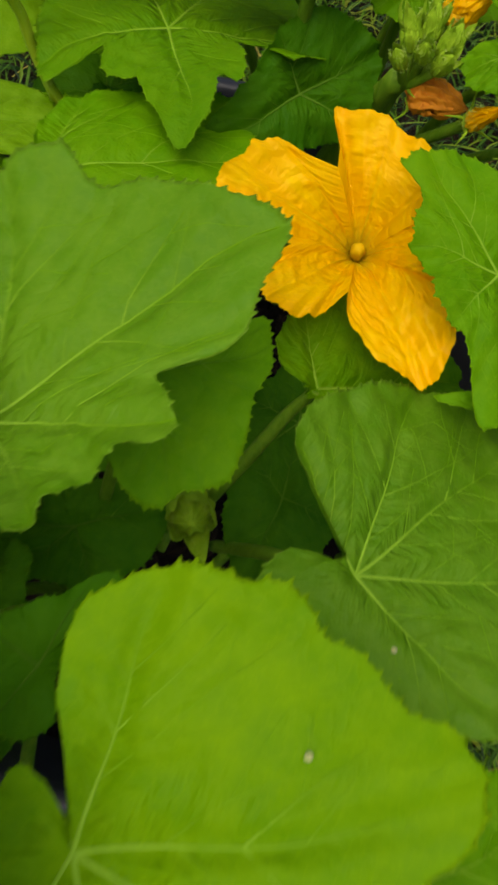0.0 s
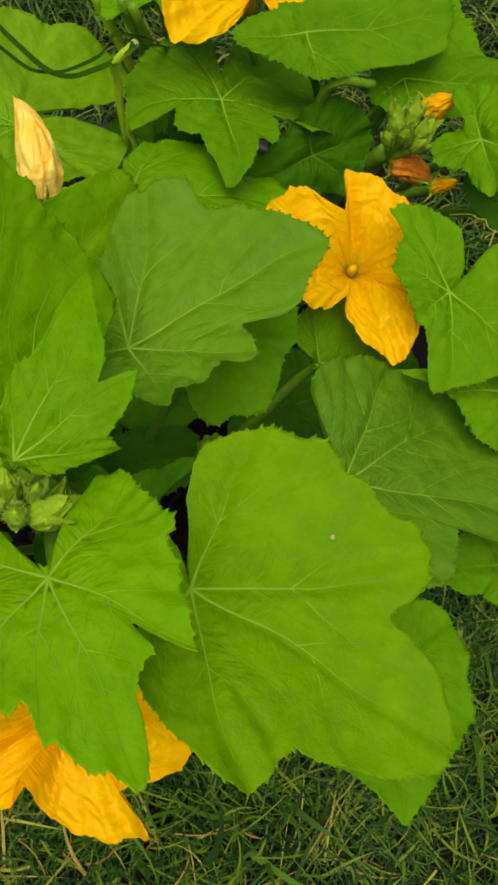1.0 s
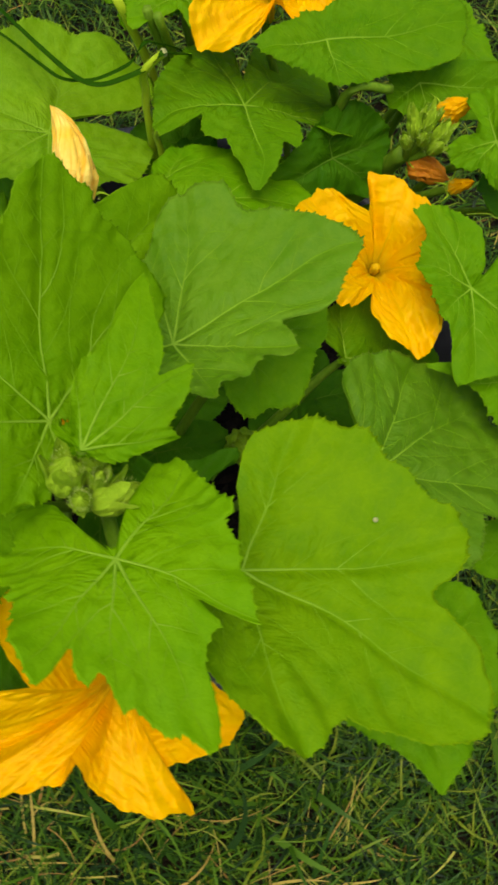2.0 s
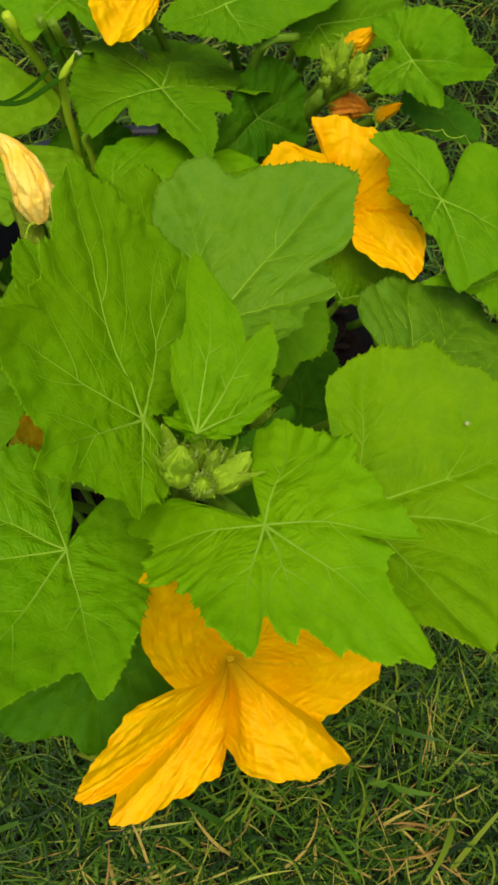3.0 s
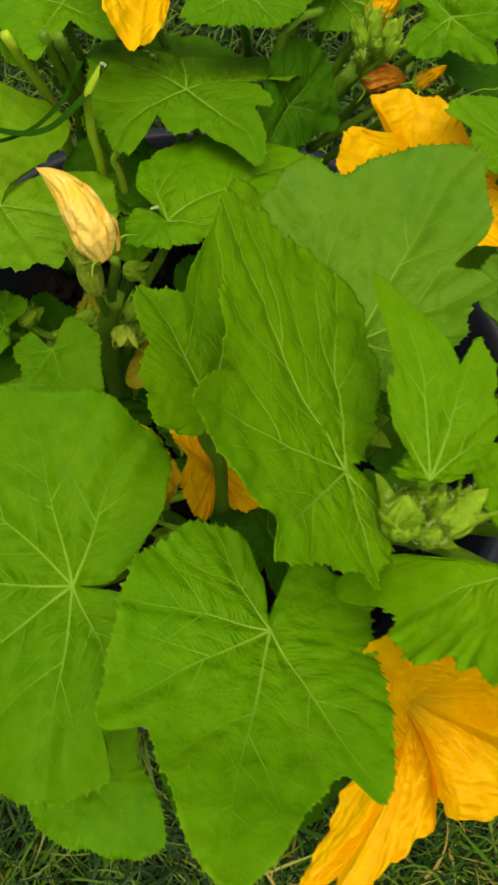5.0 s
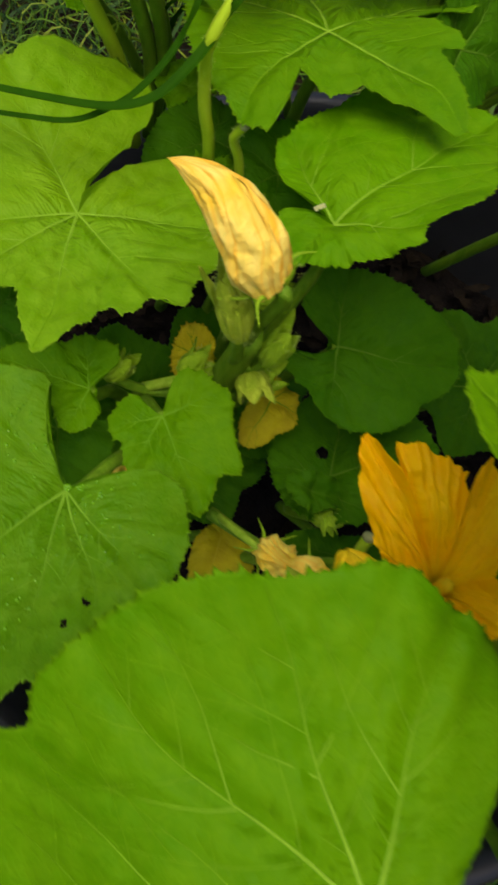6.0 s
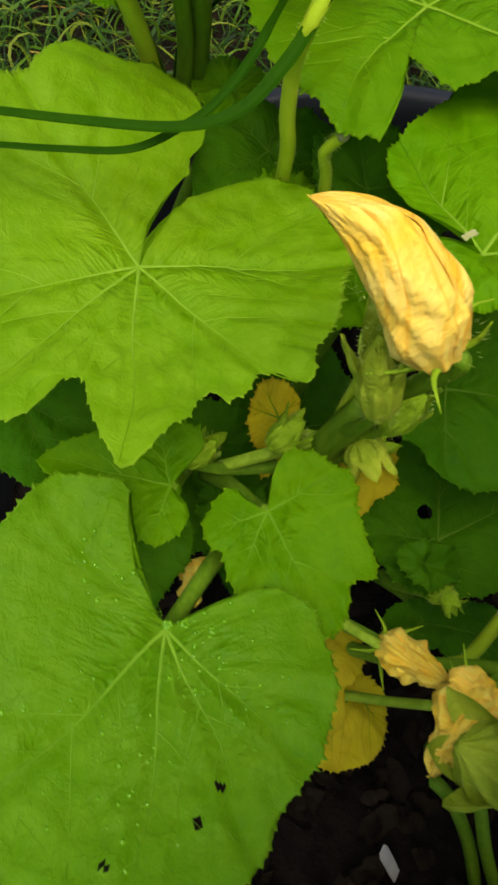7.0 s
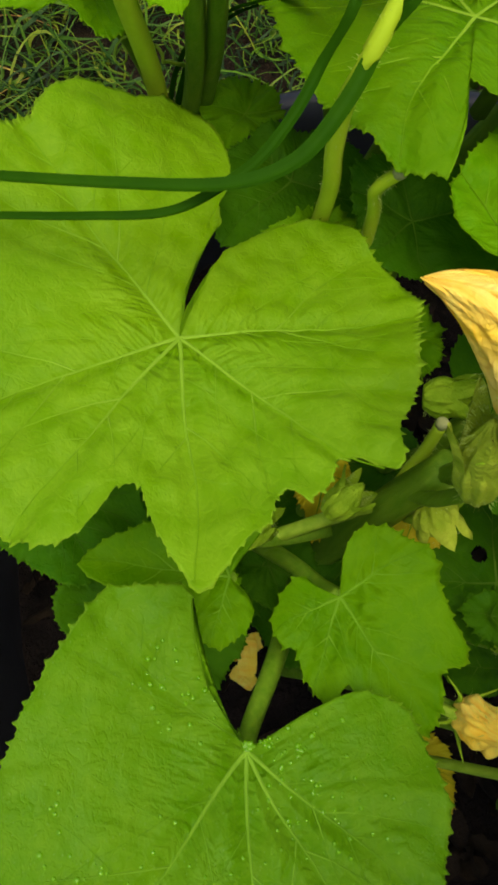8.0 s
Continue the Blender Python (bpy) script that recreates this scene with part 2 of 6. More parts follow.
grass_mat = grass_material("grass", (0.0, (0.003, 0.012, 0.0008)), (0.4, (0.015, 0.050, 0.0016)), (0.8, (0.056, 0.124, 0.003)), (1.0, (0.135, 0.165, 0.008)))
straw_mat = grass_material("straw", (0.0, (0.17, 0.085, 0.018)), (0.35, (0.26, 0.17, 0.03)), (0.7, (0.29, 0.23, 0.04)), (1.0, (0.24, 0.27, 0.03)), rough=0.6)

# ---------------------------------------------------------------- building helpers


def mesh(name, verts, faces, mat, smooth=True):
    me = bpy.data.meshes.new(name)
    me.from_pydata([tuple(map(float, v)) for v in verts], [], faces)
    me.materials.append(mat)
    if smooth:
        me.polygons.foreach_set("use_smooth", [True] * len(me.polygons))
    me.update()
    return me


def part(name, me, parent, m=None, label=""):
    """One mesh object under a thing or a part; m places it in the world."""
    ob = new(name, me)
    if parent is not None:
        ob.parent = parent
        top = parent
        chain = Matrix.Identity(4)
        while top is not None:
            chain = top.matrix_basis @ chain
            top = top.parent
        ob.matrix_basis = chain.inverted() @ (m or Matrix.Identity(4))
    elif m:
        ob.matrix_basis = m
    return tagged(ob, label)


def spline(points, steps):
    """A smooth line through the points (Catmull-Rom)."""
    p = [np.array(q, float) for q in points]
    p = [2 * p[0] - p[1]] + p + [2 * p[-1] - p[-2]]
    out = []
    for i in range(1, len(p) - 2):
        for k in range(steps):
            t = k / steps
            out.append(0.5 * (2 * p[i] + (p[i + 1] - p[i - 1]) * t + (2 * p[i - 1] - 5 * p[i] + 4 * p[i + 1] - p[i + 2]) * t * t
                              + (3 * p[i] - p[i - 1] - 3 * p[i + 1] + p[i + 2]) * t ** 3))
    out.append(p[-2])
    return np.array(out)


def tube_data(line, radii, sides=10, ribs=0.0, folds=5):
    """Vertices and faces of a closed tube along a line, with ribs along it."""
    line = np.array(line, float)
    d = np.gradient(line, axis=0)
    d /= np.linalg.norm(d, axis=1)[:, None] + 1e-12
    up = np.array([0.31, 0.17, 0.93])
    a = np.cross(d, up)
    a /= np.linalg.norm(a, axis=1)[:, None] + 1e-9
    b = np.cross(d, a)
    verts, faces = [], []
    for i, c in enumerate(line):
        for k in range(sides):
            w = 2 * math.pi * k / sides
            r = radii[i] * (1 + ribs * math.cos(folds * w))
            verts.append(c + r * (math.cos(w) * a[i] + math.sin(w) * b[i]))
    for i in range(len(line) - 1):
        for k in range(sides):
            q = (k + 1) % sides
            faces.append((i * sides + k, i * sides + q, (i + 1) * sides + q, (i + 1) * sides + k))
    faces.append(tuple(range(sides))[::-1])
    faces.append(tuple(range((len(line) - 1) * sides, len(line) * sides)))
    return verts, faces


def stalk(name, points, r0, r1, mat, parent, label="", ribs=0.08):
    line = spline(points, 6)
    radii = np.linspace(r0, r1, len(line))
    v, f = tube_data(line, radii, 10, ribs)
    return part(name, mesh(name, v, f, mat), parent, None, label)


def fuzz(name, line, radius, count, length, parent, seed):
    """Fine bristles round a line."""
    rnd = random.Random(seed)
    verts, faces = [], []
    line = np.array(line)
    for _ in range(count):
        i = rnd.randrange(len(line) - 1)
        c = line[i] + (line[i + 1] - line[i]) * rnd.random()
        d = Vector((rnd.gauss(0, 1), rnd.gauss(0, 1), rnd.gauss(0, 1)))
        ax = Vector(line[i + 1] - line[i])
        d -= ax * (d.dot(ax) / max(ax.dot(ax), 1e-12))
        d = d.normalized() if d.length > 1e-6 else Vector((0, 0, 1))
        s = d.orthogonal().normalized() * 0.00012
        b0 = Vector(c) + d * radius * 0.9
        k = len(verts)
        verts += [b0 - s, b0 + s, b0 + d * length * rnd.uniform(0.5, 1.2)]
        faces.append((k, k + 1, k + 2))
    return part(name, mesh(name, verts, faces, hair_mat), parent)


def lobe_curve(lobes, angles):
    """Radius of a lobed outline at the angles: a shape-keeping cubic through (degrees, centimetres)."""
    a = np.array([q[0] for q in lobes], float)
    r = np.array([q[1] for q in lobes], float) / 100
    a = np.concatenate([a[-3:] - 360, a, a[:3] + 360])
    r = np.concatenate([r[-3:], r, r[:3]])
    h, s = np.diff(a), np.diff(r) / np.diff(a)
    m = np.zeros(len(a))
    for i in range(1, len(a) - 1):
        if s[i - 1] * s[i] > 0:
            w1, w2 = 2 * h[i] + h[i - 1], h[i] + 2 * h[i - 1]
            m[i] = (w1 + w2) / (w1 / s[i - 1] + w2 / s[i])
    x = (np.array(angles) - a[3]) % 360 + a[3]
    i = np.clip(np.searchsorted(a, x, side="right") - 1, 0, len(a) - 2)
    t = (x - a[i]) / h[i]
    return ((1 + 2 * t) * (1 - t) ** 2 * r[i] + t * (1 - t) ** 2 * h[i] * m[i] + t * t * (3 - 2 * t) * r[i + 1] + t * t * (t - 1) * h[i] * m[i + 1])


def soft_noise(u, v, seed):
    """Smooth noise in -1 to 1 over arrays."""
    u, v = np.asarray(u, float), np.asarray(v, float)
    i, j = np.floor(u), np.floor(v)
    fu, fv = u - i, v - j
    fu, fv = fu * fu * (3 - 2 * fu), fv * fv * (3 - 2 * fv)

    def cell(a, b):
        h = np.sin(a * 127.1 + b * 311.7 + seed * 74.7) * 43758.5453
        return 2 * (h - np.floor(h)) - 1
    return (cell(i, j) * (1 - fu) + cell(i + 1, j) * fu) * (1 - fv) + (cell(i, j + 1) * (1 - fu) + cell(i + 1, j + 1) * fu) * fv


def swirl_curve(lobes, angles):
    """How far the edge leans round, in degrees: lobes that close over the notch of the stalk."""
    return np.interp(np.array(angles), [q[0] for q in lobes], [q[2] if len(q) > 2 else 0.0 for q in lobes], period=360)


leaf_count = 0


def leaf(plant, mat, centre, along, normal, bend, root, lobes, holes=(), label="", ruffle=0.003, thick=0.0045, drops=0, mains=(), hub=(0.0, 0.0), rag=0.0012, dip=0.003):
    """A lobed, toothed leaf blade with raised veins and its stalk. lobes: outline as (degrees from the main lobe, centimetres)."""
    global leaf_count
    leaf_count += 1
    rnd = random.Random(leaf_count * 7 + 1)
    z = Vector(normal).normalized()
    x = Vector(along)
    x = (x - z * x.dot(z)).normalized()
    y = z.cross(x)
    m = Matrix((x, y, z)).transposed().to_4x4()
    m.translation = centre
    reach = max(q[1] for q in lobes) / 100
    na = int(max(100, min(330, reach * 2000)))
    ang = np.linspace(-180, 180, na, endpoint=False)
    def ragged(angles):
        """The outline with uneven, forward-leaning large teeth."""
        r = lobe_curve(lobes, angles)
        run = np.radians(angles) * 0.7 * reach / 0.021
        x_ = (run + 0.45 * soft_noise(run * 0.7, run * 0 + 2, leaf_count)) % 1.0
        size = 0.6 + 0.4 * soft_noise(run * 0.9, run * 0 + 5, leaf_count + 2)
        return r + 2 * rag * size * (np.where(x_ < 0.7, x_ / 0.7, (1 - x_) / 0.3) - 0.5) * np.clip(r / (0.4 * reach), 0, 1)

    rad = ragged(ang)
    rad_smooth = rad.copy()
    # main veins run to the lobes
    wide = np.array([rad[(np.arange(na) + k) % na] for k in range(-int(na * 0.035), int(na * 0.035) + 1)]).mean(0)
    order, given, mains = np.argsort(-wide), bool(mains), list(mains)
    for i in ([] if given else order):
        if wide[i] < 0.38 * reach or len(mains) >= 8:
            break
        j = np.array([wide[(i + k) % na] for k in (-int(na * 0.03) - 1, int(na * 0.03) + 1)])
        if (j <= wide[i] + 1e-6).all() and all(abs((ang[i] - q + 180) % 360 - 180) > 26 for q in mains):
            mains.append(ang[i])
    for q in ([] if given else np.arange(-150, 181, 60)):
        if len(mains) < 5 and all(abs((q - k + 180) % 360 - 180) > 40 for k in mains) and lobe_curve(lobes, [q])[0] > 0.35 * reach:
            mains.append(q)
    # teeth along the edge, on a finer rim
    fine = na * 4
    fang = np.linspace(-180, 180, fine, endpoint=False)
    frad = ragged(fang)
    edge = frad.tolist()
    arc = np.cumsum(np.hypot(np.diff(np.append(frad, frad[0])), frad * math.radians(360 / fine)))
    fth = np.radians(fang)
    step = (arc + 0.0035 * soft_noise(arc * 60, arc * 0 + 3, leaf_count)) / (0.0078 if reach > 0.07 else 0.0055)
    near_tip = np.abs(step - np.round(step))
    half_tip = np.abs(step + 0.5 - np.round(step + 0.5))
    size = 0.0031 + 0.0013 * soft_noise(np.cos(fth) * 7, np.sin(fth) * 7, leaf_count)
    saw = np.clip(1 - near_tip / 0.20, 0, 1) ** 1.2 + 0.45 * np.clip(1 - half_tip / 0.13, 0, 1) + 0.30 * np.abs(np.sin(step * 2 * math.pi)) ** 0.7
    frad = frad + (size * (saw - 0.35) + 0.0018 * soft_noise(arc * 42, arc * 0, leaf_count + 5)) * np.clip(frad / (0.35 * reach), 0, 1)
    # vein lines in the blade's plane
    lines = []
    for q in sorted(mains):
        end = 0.01
        while end < 0.3:
            u, v = hub[0] + end * math.cos(math.radians(q)), hub[1] + end * math.sin(math.radians(q))
            if math.hypot(u, v) > 0.97 * edge[int((math.degrees(math.atan2(v, u)) + 180) / 360 * fine) % fine]:
                break
            end += 0.002
        sway, phase = rnd.uniform(-0.16, 0.16), rnd.uniform(0, 6.28)
        pts = []
        for s in np.linspace(0, 1, 15):
            w = math.radians(q) + sway * math.sin(s * math.pi) * 0.6 + 0.022 * math.sin(8 * s + phase)
            pts.append((hub[0] + s * end * math.cos(w), hub[1] + s * end * math.sin(w)))
        pts = np.array(pts)
        strong = min(1.0, 0.45 + reach * 5)
        lines.append((pts, 0.00095 * strong, 0.00012, 0.0 if reach > 0.085 else 0.5))

        def side_vein(p0, turn, side, width, rank, hop, curve, most):
            branch = [np.array(p0)]
            for _ in range(most):
                p1 = branch[-1] + hop * np.array((math.cos(turn), math.sin(turn)))
                turn -= side * curve + rnd.gauss(0, 0.06)
                lim = edge[int((math.degrees(math.atan2(p1[1], p1[0])) + 180) / 360 * fine) % fine]
                near = min(abs((math.degrees(math.atan2(p1[1] - hub[1], p1[0] - hub[0])) - o + 180) % 360 - 180) for o in mains if o != q) if len(mains) > 1 else 90
                if math.hypot(*p1) > lim * 0.96 or near < 6:
                    break
                branch.append(p1)
            if len(branch) > 2:
                lines.append((np.array(branch), width, 0.00008, rank))
                return branch
            return []

        lead = rnd.choice((-1, 1))
        for s, fork in ((0.20, 0), (0.40, 1), (0.58, 0), (0.76, 0)):
            for side in (lead, -lead):
                if reach < 0.06 and s not in (0.30, 0.58):
                    continue
                at_ = min(0.95, max(0.08, s + (0.05 if side != lead else 0.0) + rnd.uniform(-0.03, 0.03)))
                k = at_ * 14
                i = min(int(k), 13)
                p0 = pts[i] + (pts[i + 1] - pts[i]) * (k - i)
                d0 = math.atan2(*(pts[i + 1] - pts[i])[::-1])
                got = side_vein(p0, d0 + side * math.radians(rnd.uniform(34, 48)), side, (0.00044 if fork else 0.00025) * strong, 0.28 if fork else 0.62, 0.010 * (reach / 0.14), 0.045, 13)
                if len(got) > 4 and reach > 0.085:
                    for k2 in (2, 4):
                        if k2 < len(got) - 1:
                            e = got[k2 + 1] - got[k2]
                            side_vein(got[k2], math.atan2(e[1], e[0]) + side * math.radians(rnd.uniform(35, 55)) * (1 if k2 == 2 else -1), side, 0.00015, 0.85, 0.006, 0.03, 6)

    def height(u, v):
        r = np.hypot(u, v)
        f = np.minimum(1.0, 0.13 / np.maximum(r, 1e-6))
        return (bend[0] * u * u + bend[1] * u * v + bend[2] * v * v) * f - dip * np.exp(-((u - hub[0]) ** 2 + (v - hub[1]) ** 2) / (0.25 * reach) ** 2)

    # the veins' grooves, on a fine grid over the blade
    cell, span_ = 0.0012, max(abs(q) for pts, *_ in lines for q in pts.ravel()) + 0.03
    count = int(2 * span_ / cell) + 2
    axis_ = -span_ + cell * np.arange(count)
    groove = np.zeros((count, count))
    for pts, _, _, rank in lines:
        if rank > 0.8:
            continue
        deep, wide_ = ((0.0044, 0.0066) if rank in (0.0, 0.5) else (0.0018, 0.0048) if rank < 0.3 else (0.0008, 0.0034))
        deep *= 0.55 if mat is leaf_brightened else 1.0
        for a, b in zip(pts[:-1], pts[1:]):
            lo = np.clip(((np.minimum(a, b) - 2.2 * wide_ + span_) / cell).astype(int), 0, count - 1)
            hi = np.clip(((np.maximum(a, b) + 2.2 * wide_ + span_) / cell).astype(int) + 2, 1, count)
            uu, vv_ = axis_[lo[0]:hi[0], None] - a[0], axis_[None, lo[1]:hi[1]] - a[1]
            ab = b - a
            t = np.clip((uu * ab[0] + vv_ * ab[1]) / max(ab @ ab, 1e-12), 0, 1)
            sunk = -deep * np.exp(-((uu - t * ab[0]) ** 2 + (vv_ - t * ab[1]) ** 2) / wide_ ** 2)
            patch = groove[lo[0]:hi[0], lo[1]:hi[1]]
            np.minimum(patch, sunk, out=patch)

    def relief(u, v):
        gu, gv_ = np.clip((u + span_) / cell, 0, count - 2), np.clip((v + span_) / cell, 0, count - 2)
        iu, iv = np.minimum(gu.astype(int), count - 2), np.minimum(gv_.astype(int), count - 2)
        fu, fv = gu - iu, gv_ - iv
        return (groove[iu, iv] * (1 - fu) + groove[iu + 1, iv] * fu) * (1 - fv) + (groove[iu, iv + 1] * (1 - fu) + groove[iu + 1, iv + 1] * fu) * fv

    def ladder(u, v):
        """Along and across the nearest main vein, and how strong the cross ridges are there."""
        du, dv_ = np.asarray(u, float) - hub[0], np.asarray(v, float) - hub[1]
        r, w = np.hypot(du, dv_), np.degrees(np.arctan2(dv_, du))
        off = np.min([np.abs((w - q + 180) % 360 - 180) for q in mains], axis=0)
        s_, d_ = r * np.cos(np.radians(off)), r * np.sin(np.radians(np.minimum(off, 90)))
        power = np.exp(-(r / (0.36 * reach)) ** 2) * np.exp(-(d_ / 0.026) ** 2) + 0.04
        return np.stack([s_ - 0.45 * d_ + leaf_count, d_, power * np.clip(r / 0.012, 0, 1)], -1)

    seed = leaf_count * 3.7

    def surface(u, v, fr, q):
        """Height of the blade: bend, sunken veins, puckers, a wavy edge."""
        pk = soft_noise(u * 17, v * 17, seed + 6) * 0.0055 + soft_noise(u * 42, v * 42, seed) * 0.0012 + soft_noise(u * 105, v * 105, seed + 1) * 0.0008 + soft_noise(np.hypot(u - hub[0], v - hub[1]) * 150, np.arctan2(v - hub[1], u - hub[0]) * 4, seed + 2) * 0.0008
        wave = soft_noise(np.cos(q) * 2.4 + 8, np.sin(q) * 2.4 + 8, seed + 9) 
        pleat = soft_noise(np.cos(q) * 7 + 8, np.sin(q) * 7 + 8, seed + 4)
        return height(u, v) + relief(u, v) + pk * np.clip(fr * 2, 0, 1) + ruffle * (1.5 * wave * fr ** 2.5 + 1.0 * pleat * fr ** 7) + ruffle * 0.55 * soft_noise(np.cos(q) * 17 + 30, np.sin(q) * 17 + 30, seed + 12) * fr ** 6

    rings = 46 if reach > 0.085 else 26
    frac = np.linspace(0, 1, rings + 2)[1:-1] ** 0.9
    th = np.radians(ang)
    R = frac[:, None] * rad[None, :]
    lean = np.radians(swirl_curve(lobes, ang))
    U, V = R * np.cos(th + lean * frac[:, None] ** 0.7), R * np.sin(th + lean * frac[:, None] ** 0.7)
    W = surface(U, V, frac[:, None] * np.ones(na)[None, :], th[None, :] * np.ones(rings)[:, None])
    flean = np.radians(swirl_curve(lobes, fang))
    FU, FV = frad * np.cos(fth + flean), frad * np.sin(fth + flean)
    FW = surface(FU, FV, np.ones(fine), fth)
    verts = [(0, 0, float(surface(np.array([1e-5]), np.array([0.0]), np.array([0.0]), np.array([0.0]))[0]))] + list(zip(U.ravel(), V.ravel(), W.ravel())) + list(zip(FU, FV, FW))
    faces = [(0, 1 + j, 1 + (j + 1) % na) for j in range(na)]
    for i in range(rings - 1):
        for j in range(na):
            q = (j + 1) % na
            faces.append((1 + i * na + j, 1 + (i + 1) * na + j, 1 + (i + 1) * na + q, 1 + i * na + q))
    inner, outer = 1 + (rings - 1) * na, 1 + rings * na
    for j in range(na):
        q = (j + 1) % na
        for k in range(4):
            a, b = outer + 4 * j + k, outer + (4 * j + k + 1) % fine
            faces.append((inner + (j if k < 2 else q), a, b))
        faces.append((inner + j, outer + 4 * j + 2, inner + q))
    if holes:
        inv = m.inverted()
        spots = [(inv @ Vector(h[:3]), 0.8 * h[3]) for h in holes]
        faces = [f for f in faces if not any(math.hypot(verts[f[0]][0] - c.x, verts[f[0]][1] - c.y) < r for c, r in spots)]
    top = len(verts)
    verts += list(zip(FU * 0.996, FV * 0.996, FW - 0.0007))
    faces += [(outer + j, top + j, top + (j + 1) % fine, outer + (j + 1) % fine) for j in range(fine)]
    blade = mesh("leaf", verts, faces, mat)
    flat_ = np.array([q[:2] for q in verts], float)
    blade.attributes.new("ladder", "FLOAT_VECTOR", "POINT").data.foreach_set("vector", ladder(flat_[:, 0], flat_[:, 1]).ravel())
    blade.attributes.new("margin", "FLOAT", "POINT").data.foreach_set("value", np.where(np.arange(len(verts)) >= outer, 1.0, 0.0))
    ob = part("leaf", blade, plant, m, label)
    # veins, raised on the blade
    flat_, lifts, vf, vr = [], [], [], []
    for pts, w0, w1, rank in lines:
        d = np.gradient(pts, axis=0)
        d /= np.linalg.norm(d, axis=1)[:, None] + 1e-12
        side = np.stack([-d[:, 1], d[:, 0]], 1)
        n_, lo = len(pts), len(vr)
        w = w1 + (w0 - w1) * np.linspace(1, 0, n_) ** 1.5
        for sgn, lift in ((-1, 0.0002), (0, 0.7 * w0 + 0.0004), (1, 0.0002)):
            flat_.append(pts + sgn * w[:, None] * side)
            lifts += [lift] * n_
            vr += [(0, rank + (1 - rank) * k / (n_ - 1), 0) for k in range(n_)]
        vf += [(lo + s * n_ + k, lo + (s + 1) * n_ + k, lo + (s + 1) * n_ + k + 1, lo + s * n_ + k + 1) for k in range(n_ - 1) for s in (0, 1)]
    q = np.concatenate(flat_)
    aa = np.arctan2(q[:, 1], q[:, 0])
    edge_r = np.maximum(np.interp(np.degrees(aa), ang, rad_smooth, period=360), 1e-4)
    hh = surface(q[:, 0], q[:, 1], np.clip(np.hypot(q[:, 0], q[:, 1]) / edge_r, 0, 1), aa) + np.array(lifts)
    vv = np.column_stack([q, hh])
    part("venation", run_along(mesh("venation", vv, vf, vein_dim_mat if mat is leaf_dark else vein_wet_mat if mat is leaf_wet or reach < 0.075 else vein_yellow_mat if mat is leaf_yellow else vein_mat), vr), ob, m, "pale green raised veins")
    if drops:
        dv, df = [], []
        for _ in range(drops):
            w, fr = rnd.uniform(-math.pi, math.pi), rnd.uniform(0.12, 0.8)
            rr = fr * np.interp(math.degrees(w), ang, rad_smooth, period=360)
            u, v = rr * math.cos(w), rr * math.sin(w)
            if noise.noise((u * 22, v * 22, 4)) < rnd.uniform(-0.35, 0.3):
                continue
            h, size_ = float(surface(np.array([u]), np.array([v]), np.array([fr]), np.array([w]))[0]), rnd.uniform(0.0005, 0.0015)
            lo = len(dv)
            for k_, (a, b) in enumerate(((1.0, -0.0003), (0.85, 0.3 * size_), (0.5, 0.52 * size_), (0.1, 0.6 * size_))):
                dv += [(u + size_ * a * math.cos(0.785 * q), v + size_ * a * math.sin(0.785 * q), h + b) for q in range(8)]
            df += [(lo + 8 * k_ + q, lo + 8 * k_ + (q + 1) % 8, lo + 8 * k_ + 8 + (q + 1) % 8, lo + 8 * k_ + 8 + q) for k_ in range(3) for q in range(8)]
            df.append(tuple(range(lo + 24, lo + 32)))
        tagged(part("dew", mesh("dew", dv, df, drop_mat), ob, m), "small clear rain drops", kind="stuff")
    # stalk from below the blade to its root
    c, r_ = np.array(m @ Vector((hub[0], hub[1], float(height(np.array([hub[0]]), np.array([hub[1]]))[0])))), np.array(root, float)
    nz = np.array(z)
    sag = c - nz * 0.014 + (r_ - c) * 0.14
    midp = (c + r_) / 2 + np.array((0, 0, 0.03)) * np.linalg.norm(r_ - c)
    line = spline([c - nz * 0.006, sag, midp, r_], 6)
    v, f = tube_data(line, np.linspace(thick * 0.85, thick * 1.25, len(line)), 9, 0.07)
    part("leaf_stalk", mesh("leaf_stalk", v, f, stalk_mat), ob, None, "ribbed green leaf stalk")
    return ob


